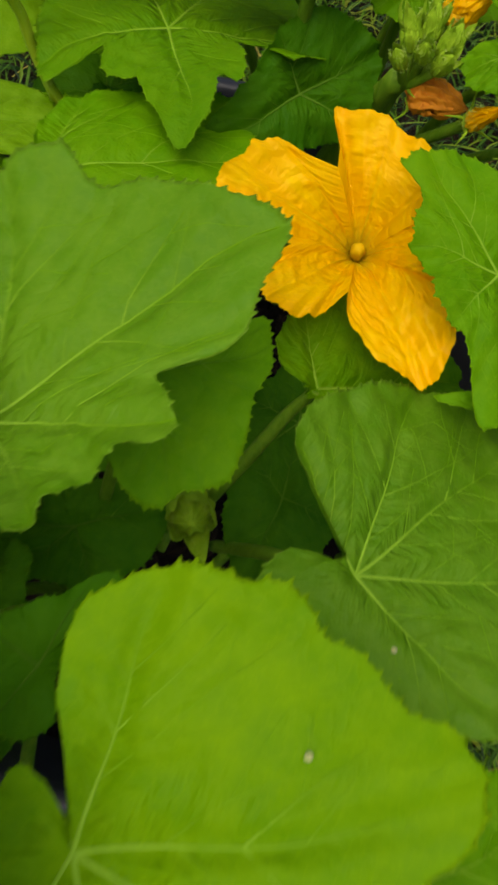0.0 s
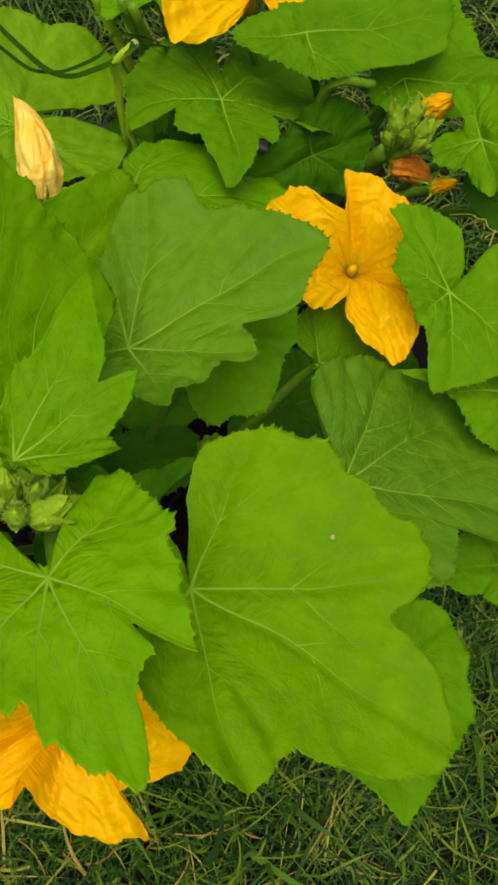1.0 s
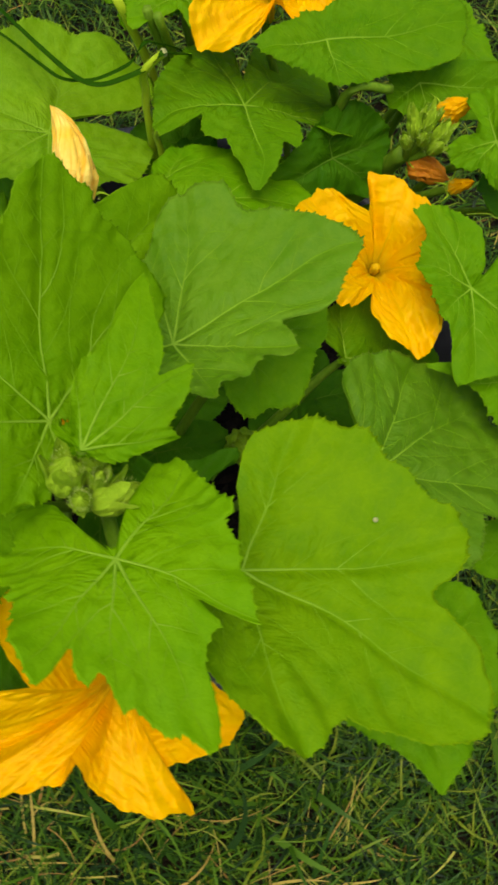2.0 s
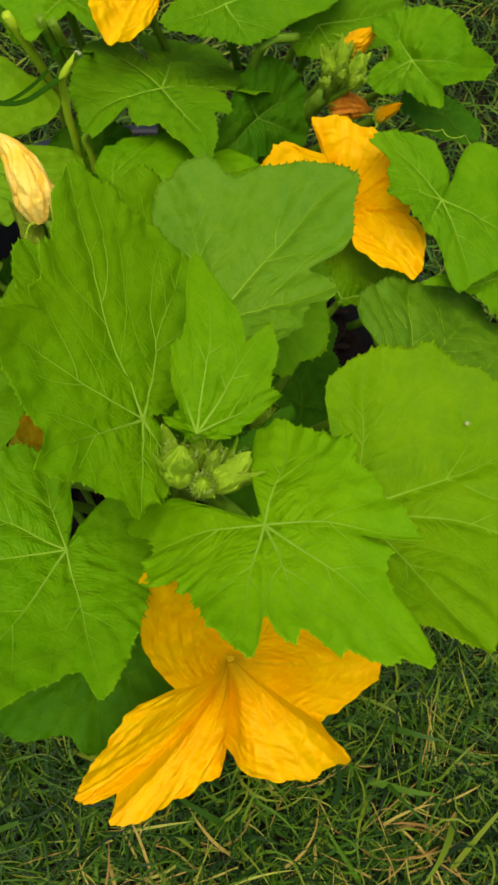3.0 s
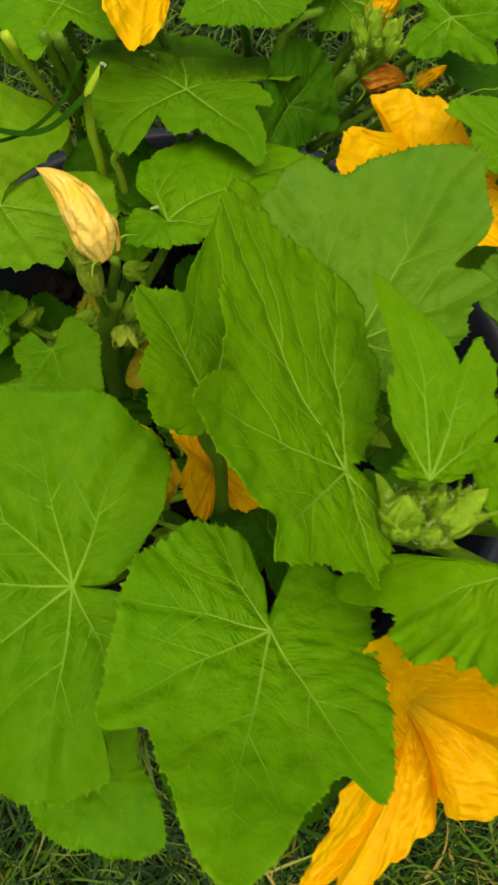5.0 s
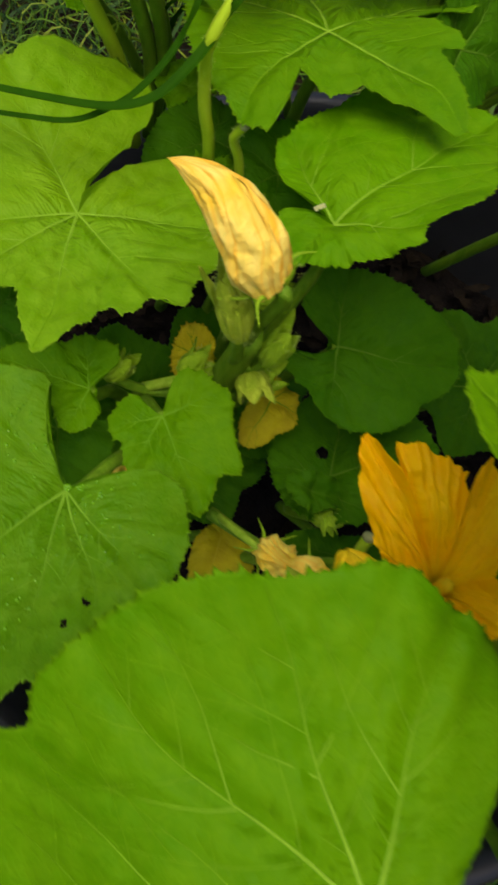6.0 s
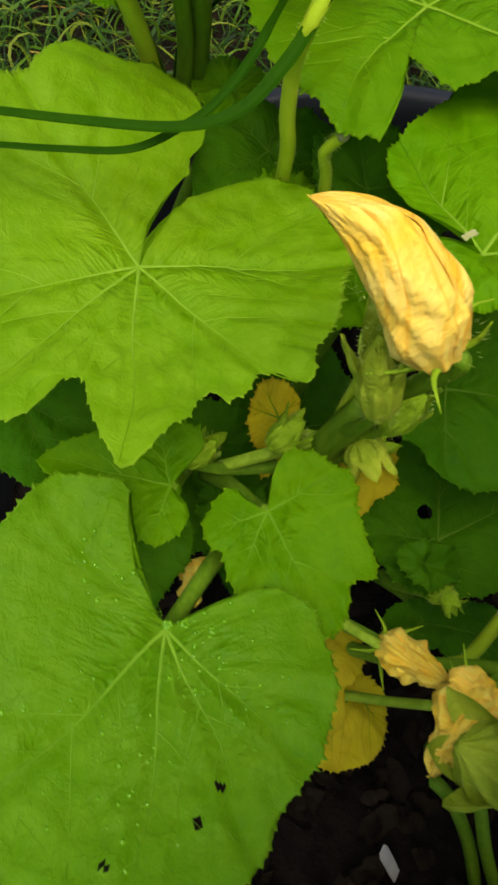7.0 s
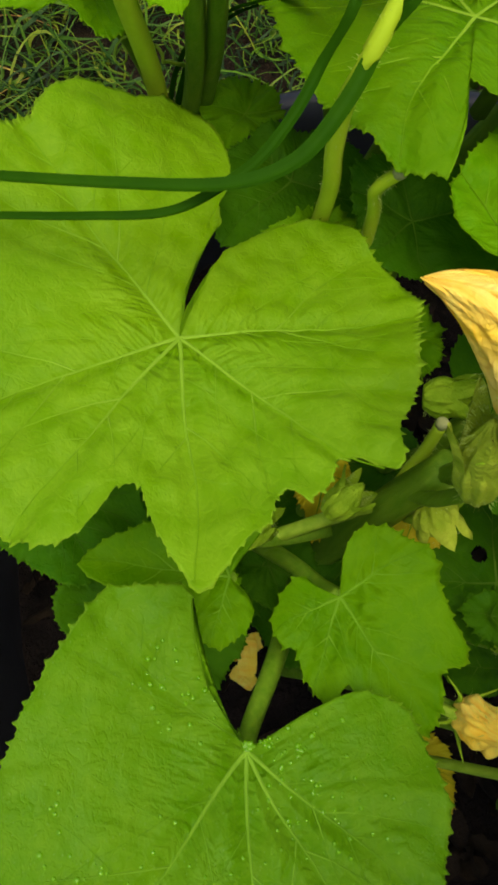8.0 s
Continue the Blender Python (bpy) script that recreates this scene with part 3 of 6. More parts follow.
def petal_data(eye, axis, left, tip, right, cup, seed, nu=80, nv=64, throat=0.009, full=0.85, swell=0.2, deep=0.020, funnel=(0.02, 0.02)):
    """A sector of a trumpet flower from the throat to a pointed tip between two notches, crinkled towards its edges."""
    eye, axis, left, tip, right = [np.array(q, float) for q in (eye, axis, left, tip, right)]
    axis = axis / np.linalg.norm(axis)
    p, s = np.linspace(-1, 1, nu + 1)[:, None], np.linspace(0, 1, nv + 1)[None, :]
    p1 = p[:, 0]
    k = np.clip(np.cos(p1 * math.pi / 2), 0, 1) ** full
    bulge = 1 + swell * np.sin(math.pi * np.abs(p1)) ** 1.5
    mid, half = (left + right) / 2, (right - left) / 2
    rim = mid + (tip - mid) * (k * 0.93 + 0.07 * np.clip(1 - 4 * np.abs(p1), 0, 1))[:, None] + half * (np.sin(p1 * math.pi / 2) * bulge)[:, None]
    d = rim - eye
    rise = d @ axis
    flat = d - rise[:, None] * axis
    flat_n = flat / (np.linalg.norm(flat, axis=1)[:, None] + 1e-9)
    start = eye - axis * deep + flat_n * throat * 0.35
    reach = np.linalg.norm(flat, axis=1)
    ctrl = eye + flat_n * np.minimum(0.7 * funnel[0] + 0.09 * reach, 0.6 * reach)[:, None] + (0.5 * funnel[1] + 0.2 * np.clip(rise, 0, None) + cup)[:, None] * axis
    q = start[:, None] * ((1 - s) ** 2)[..., None] + 2 * ctrl[:, None] * (s * (1 - s))[..., None] + rim[:, None] * (s * s)[..., None]
    long_, wide = float(np.linalg.norm(tip - eye)), float(np.linalg.norm(half))
    a, c = s * long_ + 0.55 * np.abs(p) * wide, p * wide + 0 * s
    ap = np.abs(p)
    r = soft_noise(p * 2.2 + seed * 5, s * 3.0 + 0 * p, seed) * 0.006 * s + soft_noise(p * 6 + seed + 0 * s, s * 3.5 + 0 * p, seed + 3) * 0.003 * s
    r = r + min(1.0, long_ / 0.10) ** 1.5 * s ** 0.8 * ((0.3 + 0.7 * ap) * 0.0044 * soft_noise(a * 190 + seed, c * 75, seed + 7) + (0.4 + 0.6 * ap) * 0.0020 * soft_noise(a * 400, c * 150 + seed, seed + 2))
    r = r + soft_noise(p * 9 + seed + 0 * s, s * 2.0 + 0 * p, seed + 11) * 0.004 * s ** 4
    ridge = 0.0026 * np.exp(-(p / 0.08) ** 2) * (1 - 0.4 * s) + s * (0.0012 * np.exp(-((ap - 0.30) / 0.05) ** 2) + 0.0014 * np.exp(-((ap - 0.55) / 0.05) ** 2))
    curl = -0.007 * np.clip(ap - 0.65, 0, 1) / 0.35 * s ** 3
    r = (r + curl) * (1 - ap ** 5) + ridge * (1 - ap ** 6)
    edge = (soft_noise(p * 11 + seed, p * 0 + seed, 1) * 0.0026 + soft_noise(p * 30 + seed, p * 0, 4) * 0.0013) * (1 - ap ** 6) * s ** 3
    q = q + r[..., None] * axis + edge[..., None] * flat_n[:, None]
    one = np.ones_like(q[..., 0])
    runs = np.stack([p * one + seed, s * one, p * one], -1).reshape(-1, 3)
    i, j = np.meshgrid(np.arange(nu), np.arange(nv), indexing="ij")
    f = (i * (nv + 1) + j).ravel()
    return q.reshape(-1, 3), np.stack([f, f + nv + 1, f + nv + 2, f + 1], 1).tolist(), runs


def blossom(plant, eye, axis, tips, notches, root, cup=0.0, label="", stamen=True, mat=None, rear=0.045, shapes=None, deep=0.020, throat=0.009):
    """An open trumpet flower. tips: petal tips in turn; notches: the one after each tip."""
    eye, ax = np.array(eye, float), np.array(axis, float)
    ax /= np.linalg.norm(ax)
    top = part("flower", mesh("flower", *tube_data(spline([eye - ax * rear, eye - ax * 0.6 * rear, eye - ax * (deep + 0.001)], 5),
                                                np.linspace(0.006, throat * 0.42, 11), 14, 0.05), throat_mat), plant, None, label)
    n_ = len(tips)
    out = [np.array(q, float) - eye for q in (*tips, *notches)]
    funnel = (0.30 * np.mean([np.linalg.norm(q - ax * (q @ ax)) for q in out]), 0.55 * np.mean([max(q @ ax, 0) for q in out]))
    for i in range(n_):
        v, f, runs = petal_data(eye, ax, notches[i - 1], tips[i], notches[i], cup, i + 1.3 * leaf_count + n_, full=shapes[i][0] if shapes else 0.85, swell=shapes[i][1] if shapes else 0.2, deep=deep, throat=throat, funnel=funnel)
        part("petal", run_along(mesh("petal", v, f, mat or petal_mat), runs), top)
    if stamen:
        line = spline([eye - ax * deep, eye - ax * 0.2 * deep, eye + ax * 0.013], 6)
        radii = [0.0045, 0.0045, 0.004, 0.004, 0.004, 0.0045, 0.0055, 0.006, 0.0062, 0.006, 0.0056, 0.0048, 0.003]
        part("stamen", mesh("stamen", *tube_data(line, np.array(radii) * 0.85, 12, 0.1), throat_mat), top, None, "golden stamen column")
    base = eye - ax * rear
    for k in range(5):
        w = 2 * math.pi * k / 5
        o = Vector(ax).orthogonal().normalized()
        o2 = Vector(ax).cross(o)
        d = np.array(o * math.cos(w) + o2 * math.sin(w))
        v, f = tube_data(spline([base + d * 0.004, base + d * 0.012 + ax * 0.010, base + d * 0.016 + ax * 0.026], 4), np.linspace(0.0016, 0.0003, 9), 5)
        part("sepal", mesh("sepal", v, f, bud_mat), top)
    r_ = np.array(root, float)
    line = spline([base + ax * 0.003, base - ax * 0.03, (base + r_) / 2 + np.array((0, 0, 0.01)), r_], 5)
    part("flower_stalk", mesh("flower_stalk", *tube_data(line, np.linspace(0.0042, 0.005, len(line)), 9, 0.08), stalk_mat), top)
    return top


def furled(plant, base, tip, width, root, mat, seed, label="", crook=(0, 0, 0), rough=1.0, blunt=0.25, turns=0.7):
    """A closed, twisted flower: five folded petals wound into a spindle, each a mesh."""
    base, tip = np.array(base, float), np.array(tip, float)
    d = tip - base
    long_ = np.linalg.norm(d)
    line = spline([base, base + d * 0.35 + np.array(crook) * 0.7, base + d * 0.7 + np.array(crook), tip], 12)
    ax = d / long_
    o = np.array(Vector(ax).orthogonal().normalized())
    o2 = np.cross(ax, o)
    top = part("closed_flower", mesh("closed_flower", *tube_data(line[:9], np.linspace(0.008, width * 0.35, 9), 12, 0.05), bud_mat), plant, None, label)
    n_ = len(line)
    core = [width * 0.40 * (min(1.0, 0.55 + 2.6 * s) * (1 - s ** 2.2) ** 0.8 * (1 - s) ** blunt + 0.03) for s in np.linspace(0, 1, n_)]
    cv, cf = tube_data(line, core, 20, 0.08)
    part("inner_petal", run_along(mesh("inner_petal", cv, cf, mat), [(q % 20 / 3, q // 20 / n_, seed) for q in range(len(cv))]), top)
    for p in range(5):
        verts, faces, runs = [], [], []
        nu = 28
        for i in range(n_):
            s = i / (n_ - 1)
            prof = width * 0.5 * (min(1.0, 0.55 + 2.6 * s) * (1 - s ** 2.2) ** 0.8 * (1 - s) ** blunt + 0.05)
            for k in range(nu + 1):
                q = k / nu
                w = 2 * math.pi * (p + q * 1.25) / 5 + turns * 2 * math.pi * s * 0.5 + 0.5 * noise.noise((s * 3, p, seed))
                fold = 1 + 0.13 * math.sin(q * math.pi) - 0.10 * q + (0.06 + 0.14 * min(1.0, rough)) * noise.noise((w * 1.6, s * 4, seed)) + 0.09 * min(1.0, rough + 0.1) * noise.noise((w * 4, s * 11, seed + 5)) + 0.02 * math.sin(q * 14 + seed + p + 2 * s) + 0.035 * noise.noise((w * 6, s * 9, seed + 2)) + (0.05 + 0.05 * rough) * math.sin(11 * w + 5 * s + 3 * noise.noise((w, s * 3, seed + 8)))
                flare = 1 + 0.25 * max(0, s - 0.85) / 0.15 * math.sin(q * 9 + p * 2)
                runs.append((q + p * 3.1 + seed, s, seed))
                out = math.cos(w) * o + math.sin(w) * o2
                at = line[i] + prof * fold * flare * out
                crumple = rough * width * (0.10 * noise.noise(Vector(at) * 50) - 0.07 * abs(noise.noise((w * 2.2 + 1.5 * s, s * 2.5, seed))) + 0.03 * noise.noise((w * 7, s * 8, seed)) - 0.05 * abs(noise.noise((w * 4, s * 6 + w, seed + 3))))
                verts.append(at + out * crumple * min(1, 3 * s + 0.2) + ax * 0.004 * noise.noise((w, s * 4, seed)))
        for i in range(n_ - 1):
            for k in range(nu):
                a = i * (nu + 1) + k
                faces.append((a, a + 1, a + nu + 2, a + nu + 1))
        part("petal", run_along(mesh("petal", verts, faces, mat), runs), top)
    for k in range(5):
        w = 2 * math.pi * k / 5 + seed
        e = math.cos(w) * o + math.sin(w) * o2
        v, f = tube_data(spline([base + e * 0.007, base + e * (0.4 * width + 0.004) + ax * 0.004, base + e * (0.5 * width + 0.012) + ax * 0.012 * (1 if k % 2 else -0.3)], 4), np.linspace(0.0022, 0.0003, 9), 5)
        part("sepal", mesh("sepal", v, f, bud_mat), top)
    fuzz("bristles", line[: n_ // 2], width * 0.5, 120, 0.004, top, seed)
    if root is not None:
        r_ = np.array(root, float)
        sl = spline([base + ax * 0.003, base - ax * 0.010, (base + r_) / 2, r_], 5)
        part("flower_stalk", mesh("flower_stalk", *tube_data(sl, np.linspace(0.0042, 0.0052, len(sl)), 9, 0.08), stalk_mat), top)
    return top


def bud(plant, base, tip, width, root=None, seed=1, label="", hairs=70, mat=None):
    """A ribbed, hairy flower bud with its sepals."""
    base, tip = np.array(base, float), np.array(tip, float)
    d = tip - base
    ax = d / np.linalg.norm(d)
    line = spline([base, base + d * 0.33, base + d * 0.67, tip], 5)
    prof = [width * 0.5 * (0.30 + 0.95 * math.sin(math.pi * min(1, 0.12 + 0.80 * s)) ** 1.0) * (1 - 0.75 * s ** 3) for s in np.linspace(0, 1, len(line))]
    ob = part("bud", mesh("bud", *tube_data(line, prof, 50, 0.10, 10), mat or bud_mat), plant, None, label)
    o = np.array(Vector(ax).orthogonal().normalized())
    o2 = np.cross(ax, o)
    rnd = random.Random(seed)
    for k in range(5):
        w = 2 * math.pi * k / 5 + seed
        e = math.cos(w) * o + math.sin(w) * o2
        # a small pointed leaf that clasps the bud
        open_, tall = rnd.uniform(0.55, 0.85), rnd.uniform(0.9, 1.25)
        ribs = spline([base + e * width * 0.36, base + e * width * 0.58 + d * 0.40 * tall, base + e * width * open_ + d * 0.75 * tall, base + e * width * (open_ + rnd.uniform(-0.25, 0.25)) + d * tall], 4)
        across = np.cross(ax, e)
        v, f = [], []
        for i_, c in enumerate(ribs):
            t = i_ / (len(ribs) - 1)
            wd = width * 0.34 * math.sin(math.pi * min(1, 0.22 + 0.78 * t)) ** 0.8
            v += [c + across * wd * u - e * wd * 0.55 * abs(u) ** 1.5 + e * 0.0008 * math.sin(9 * t + 5 * u) for u in (-1, -0.5, 0, 0.5, 1)]
        f = [(5 * i_ + u, 5 * i_ + u + 1, 5 * i_ + u + 6, 5 * i_ + u + 5) for i_ in range(len(ribs) - 1) for u in range(4)]
        part("sepal", mesh("sepal", v, f, mat or bud_mat), ob)
    fuzz("bristles", line, width * 0.5, hairs * 3, 0.0030, ob, seed)
    if root is not None:
        sl = spline([base, (base + np.array(root, float)) / 2 - ax * 0.01, np.array(root, float)], 5)
        part("bud_stalk", mesh("bud_stalk", *tube_data(sl, np.linspace(0.0035, 0.0045, len(sl)), 8, 0.08), stalk_mat), ob)
    return ob


# ---------------------------------------------------------------- ground, tub, soil

n_g = 60
gx = np.concatenate([-np.geomspace(400, 1.6, 14), np.linspace(-1.4, 1.6, n_g), np.geomspace(1.8, 400, 14)])
gy = np.concatenate([-np.geomspace(400, 1.0, 14), np.linspace(-0.8, 3.0, n_g), np.geomspace(3.3, 400, 14)])
gv = [(a, b, 0.012 * noise.noise((a * 5, b * 5, 0)) - 0.006) for b in gy for a in gx]
gf = [(j * len(gx) + i, j * len(gx) + i + 1, (j + 1) * len(gx) + i + 1, (j + 1) * len(gx) + i) for j in range(len(gy) - 1) for i in range(len(gx) - 1)]
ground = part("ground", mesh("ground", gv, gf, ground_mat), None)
tagged(ground, "dark earth under a rough lawn", "ground", kind="structure")

TUB, TUB_R, TUB_H, SOIL = (-0.10, 0.66), 0.385, 0.30, 0.13


def turned(profile, sides):
    """A turned body from (radius, height) pairs."""
    verts, faces = [], []
    for r, h in profile:
        for k in range(sides):
            w = 2 * math.pi * k / sides
            verts.append((r * math.cos(w), r * math.sin(w), h))
    for i in range(len(profile) - 1):
        for k in range(sides):
            q = (k + 1) % sides
            faces.append((i * sides + k, i * sides + q, (i + 1) * sides + q, (i + 1) * sides + k))
    return verts, faces


tub = tagged(new("plant_tub"), "large round black plastic tub standing on the grass", "plant tub")
tub.location = (*TUB, 0)
lip = [(TUB_R + 0.004 + 0.013 * math.cos(w), TUB_H - 0.010 + 0.011 * math.sin(w)) for w in np.linspace(-0.6 * math.pi, 0.95 * math.pi, 12)]
m_tub = Matrix.Translation((*TUB, 0))
part("tub_wall", mesh("tub_wall", *turned([(TUB_R - 0.06, 0.002), (TUB_R - 0.055, 0.02), (TUB_R - 0.03, 0.15), (TUB_R - 0.012, 0.25), (TUB_R - 0.008, TUB_H - 0.03)] + lip
     + [(TUB_R - 0.012, TUB_H - 0.014), (TUB_R - 0.018, TUB_H - 0.05), (TUB_R - 0.035, 0.15), (TUB_R - 0.06, 0.02), (0.01, 0.018)], 96), tub_mat), tub, m_tub)
for hgt, rr in ((0.215, TUB_R - 0.017), (0.09, TUB_R - 0.042)):
    part("rib", mesh("rib", *turned([(rr, hgt - 0.012), (rr + 0.007, hgt - 0.006), (rr + 0.007, hgt + 0.006), (rr, hgt + 0.012)], 96), tub_mat), tub, m_tub)

sv, sf = [(0, 0, SOIL)], []
for i in range(1, 19):
    r = (TUB_R - 0.037) * i / 18
    for k in range(72):
        w = 2 * math.pi * k / 72
        a, b = r * math.cos(w), r * math.sin(w)
        sv.append((a, b, SOIL + 0.016 * noise.noise((a * 14, b * 14, 3)) + 0.008 * noise.noise((a * 45, b * 45, 5))))
sf += [(0, 1 + k, 1 + (k + 1) % 72) for k in range(72)]
sf += [(1 + i * 72 + k, 1 + (i + 1) * 72 + k, 1 + (i + 1) * 72 + (k + 1) % 72, 1 + i * 72 + (k + 1) % 72) for i in range(17) for k in range(72)]
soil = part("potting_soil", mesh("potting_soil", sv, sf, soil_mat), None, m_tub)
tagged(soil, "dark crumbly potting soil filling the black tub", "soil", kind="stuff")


def scatter_litter(count, seed):
    rnd = random.Random(seed)
    verts, faces = [], []
    for _ in range(count):
        r, w = (TUB_R - 0.05) * math.sqrt(rnd.random()), rnd.uniform(0, 6.283)
        m = Matrix.Translation((TUB[0] + r * math.cos(w), TUB[1] + r * math.sin(w), SOIL + rnd.uniform(0.008, 0.025))) @ Euler((rnd.gauss(0, 0.5), rnd.gauss(0, 0.5), rnd.uniform(0, 6.28))).to_matrix().to_4x4()
        ln, wd, curl = rnd.uniform(0.015, 0.048), rnd.uniform(0.008, 0.024), rnd.uniform(5, 55)
        lo = len(verts)
        for i in range(6):
            for j in range(4):
                u, v = i / 5 - 0.5, j / 3 - 0.5
                ww = wd * math.sqrt(max(0.05, 1 - (2 * u) ** 2)) * (1 + 0.9 * noise.noise((i * 0.9, lo, 2 if j > 1 else 7)))
                verts.append(m @ Vector((u * ln, v * ww, curl * (v * ww) ** 2 + 6 * (u * ln) ** 2 + 0.006 * noise.noise((i * 0.7, j * 0.8, lo)))))
        faces += [(lo + i * 4 + j, lo + i * 4 + j + 1, lo + i * 4 + j + 5, lo + i * 4 + j + 4) for i in range(5) for j in range(3)]
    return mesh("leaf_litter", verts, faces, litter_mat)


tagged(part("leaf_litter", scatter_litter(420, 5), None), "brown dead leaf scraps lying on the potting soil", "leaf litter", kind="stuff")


def blades(name, count, area, seed, mat, length, width, rise, clump=0.0, lift=0.0, curl=0.5):
    """Many bent, curling grass blades on a patch of the lawn, as one mesh; none inside the tub."""
    rng, (x0, x1, y0, y1) = np.random.RandomState(seed), area
    a, b = rng.uniform(x0, x1, count * 4), rng.uniform(y0, y1, count * 4)
    ok = np.hypot(a - TUB[0], b - TUB[1]) > TUB_R - 0.05
    if clump:
        ok &= rng.uniform(0, 1, count * 4) < 1 - clump * (0.5 - 0.5 * soft_noise(a * 9, b * 9, seed))
    a, b = a[ok][:count], b[ok][:count]
    n_, steps = len(a), 6
    ln = rng.uniform(*length, n_) * rng.uniform(0.55, 1.0, n_)
    wd = width[0] + (width[1] - width[0]) * rng.uniform(0, 1, n_) ** 2.5
    w, up0 = rng.uniform(0, 6.283, n_) + 1.2 * soft_noise(a * 5, b * 5, seed + 2), rng.uniform(*rise, n_)
    turn, droop = rng.normal(0, curl, n_) / steps * 2, rng.uniform(1.0, 2.1, n_)
    p = np.stack([a, b, 0.002 + 0.012 * rng.uniform(0, 1, n_) + lift * rng.uniform(0, 1, n_)], 1)
    floor_ = 0.003 + 0.02 * rng.uniform(0, 1, n_) ** 2
    rows = []
    for i in range(steps + 1):
        t = i / steps
        side = np.stack([-np.sin(w), np.cos(w), 0.5 * np.sin(3 * t + 5 * a)], 1) * (wd * 0.5 * ((1 - t ** 2.2) * 0.92 + 0.08))[:, None]
        rows += [p - side, p + side]
        tilt = up0 * (1 - droop * t)
        p = p + np.stack([np.cos(w) * np.cos(tilt), np.sin(w) * np.cos(tilt), np.sin(tilt)], 1) * (ln / steps)[:, None]
        p[:, 2] = np.maximum(p[:, 2], floor_)
        w = w + turn
    verts = np.stack(rows, 1).reshape(-1, 3)
    base = np.arange(n_)[:, None] * 2 * (steps + 1) + 2 * np.arange(steps)[None, :]
    faces = np.stack([base, base + 1, base + 3, base + 2], -1).reshape(-1, 4)
    return mesh(name, verts, faces.tolist(), mat)


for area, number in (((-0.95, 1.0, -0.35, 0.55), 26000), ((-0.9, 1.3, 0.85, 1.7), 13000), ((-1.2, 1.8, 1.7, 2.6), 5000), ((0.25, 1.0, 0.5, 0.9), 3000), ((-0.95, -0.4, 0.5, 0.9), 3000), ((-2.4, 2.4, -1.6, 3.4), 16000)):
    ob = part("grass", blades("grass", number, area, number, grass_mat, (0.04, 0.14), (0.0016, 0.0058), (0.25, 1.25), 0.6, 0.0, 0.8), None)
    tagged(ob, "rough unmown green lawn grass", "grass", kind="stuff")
ob = part("grass", blades("grass", 260, (-0.9, 1.0, -0.3, 0.5), 61, grass_mat, (0.10, 0.20), (0.006, 0.011), (0.3, 1.0), 0.4, 0.02, 0.25), None)
tagged(ob, "broad green grass blades in the rough lawn", "grass", kind="stuff")
for area, number in (((-0.9, 1.0, -0.35, 0.5), 150), ((-0.9, 1.3, 0.9, 2.2), 150)):
    ob = part("dry_grass", blades("dry_grass", number, area, number + 1, straw_mat, (0.05, 0.12), (0.0018, 0.0040), (0.02, 0.4), 1.2, 0.025, 0.2), None)
    tagged(ob, "dry straw-coloured grass lying in the lawn", "dry grass", kind="stuff")
ob = part("dry_grass", blades("dry_grass", 190, (-0.34, 0.20, -0.14, 0.12), 77, straw_mat, (0.06, 0.15), (0.0016, 0.0050), (0.05, 0.7), 0.9, 0.03, 0.35), None)
tagged(ob, "tuft of long yellow straw in the lawn", "dry grass", kind="stuff")

# ---------------------------------------------------------------- the plants

plants = []
for base, text in (((-0.12, 0.47), "squash plant with bright lobed leaves and large orange flowers"),
                   ((-0.20, 0.72), "squash plant with broad leaves and closing flowers in a tub"),
                   ((0.04, 0.86), "squash plant with dark lobed leaves and open orange flowers")):
    p = tagged(new("squash_plant"), text, "squash plant", "squash plants in the tub")
    p.location = (*base, SOIL)
    plants.append(p)
stalk("stem", [(-0.12, 0.47, SOIL - 0.02), (-0.12, 0.45, 0.35), (-0.14, 0.40, 0.60), (-0.15, 0.355, 0.82)], 0.014, 0.009, stalk_mat, plants[0], "thick green main stem", 0.1)
stalk("stem", [(-0.20, 0.72, SOIL - 0.02), (-0.20, 0.71, 0.28), (-0.21, 0.70, 0.45), (-0.20, 0.69, 0.55)], 0.013, 0.009, stalk_mat, plants[1], "thick green main stem", 0.1)
stalk("stem", [(0.04, 0.86, SOIL - 0.02), (0.05, 0.87, 0.30), (0.09, 0.84, 0.50), (0.115, 0.815, 0.60)], 0.013, 0.009, stalk_mat, plants[2], "thick green main stem", 0.1)

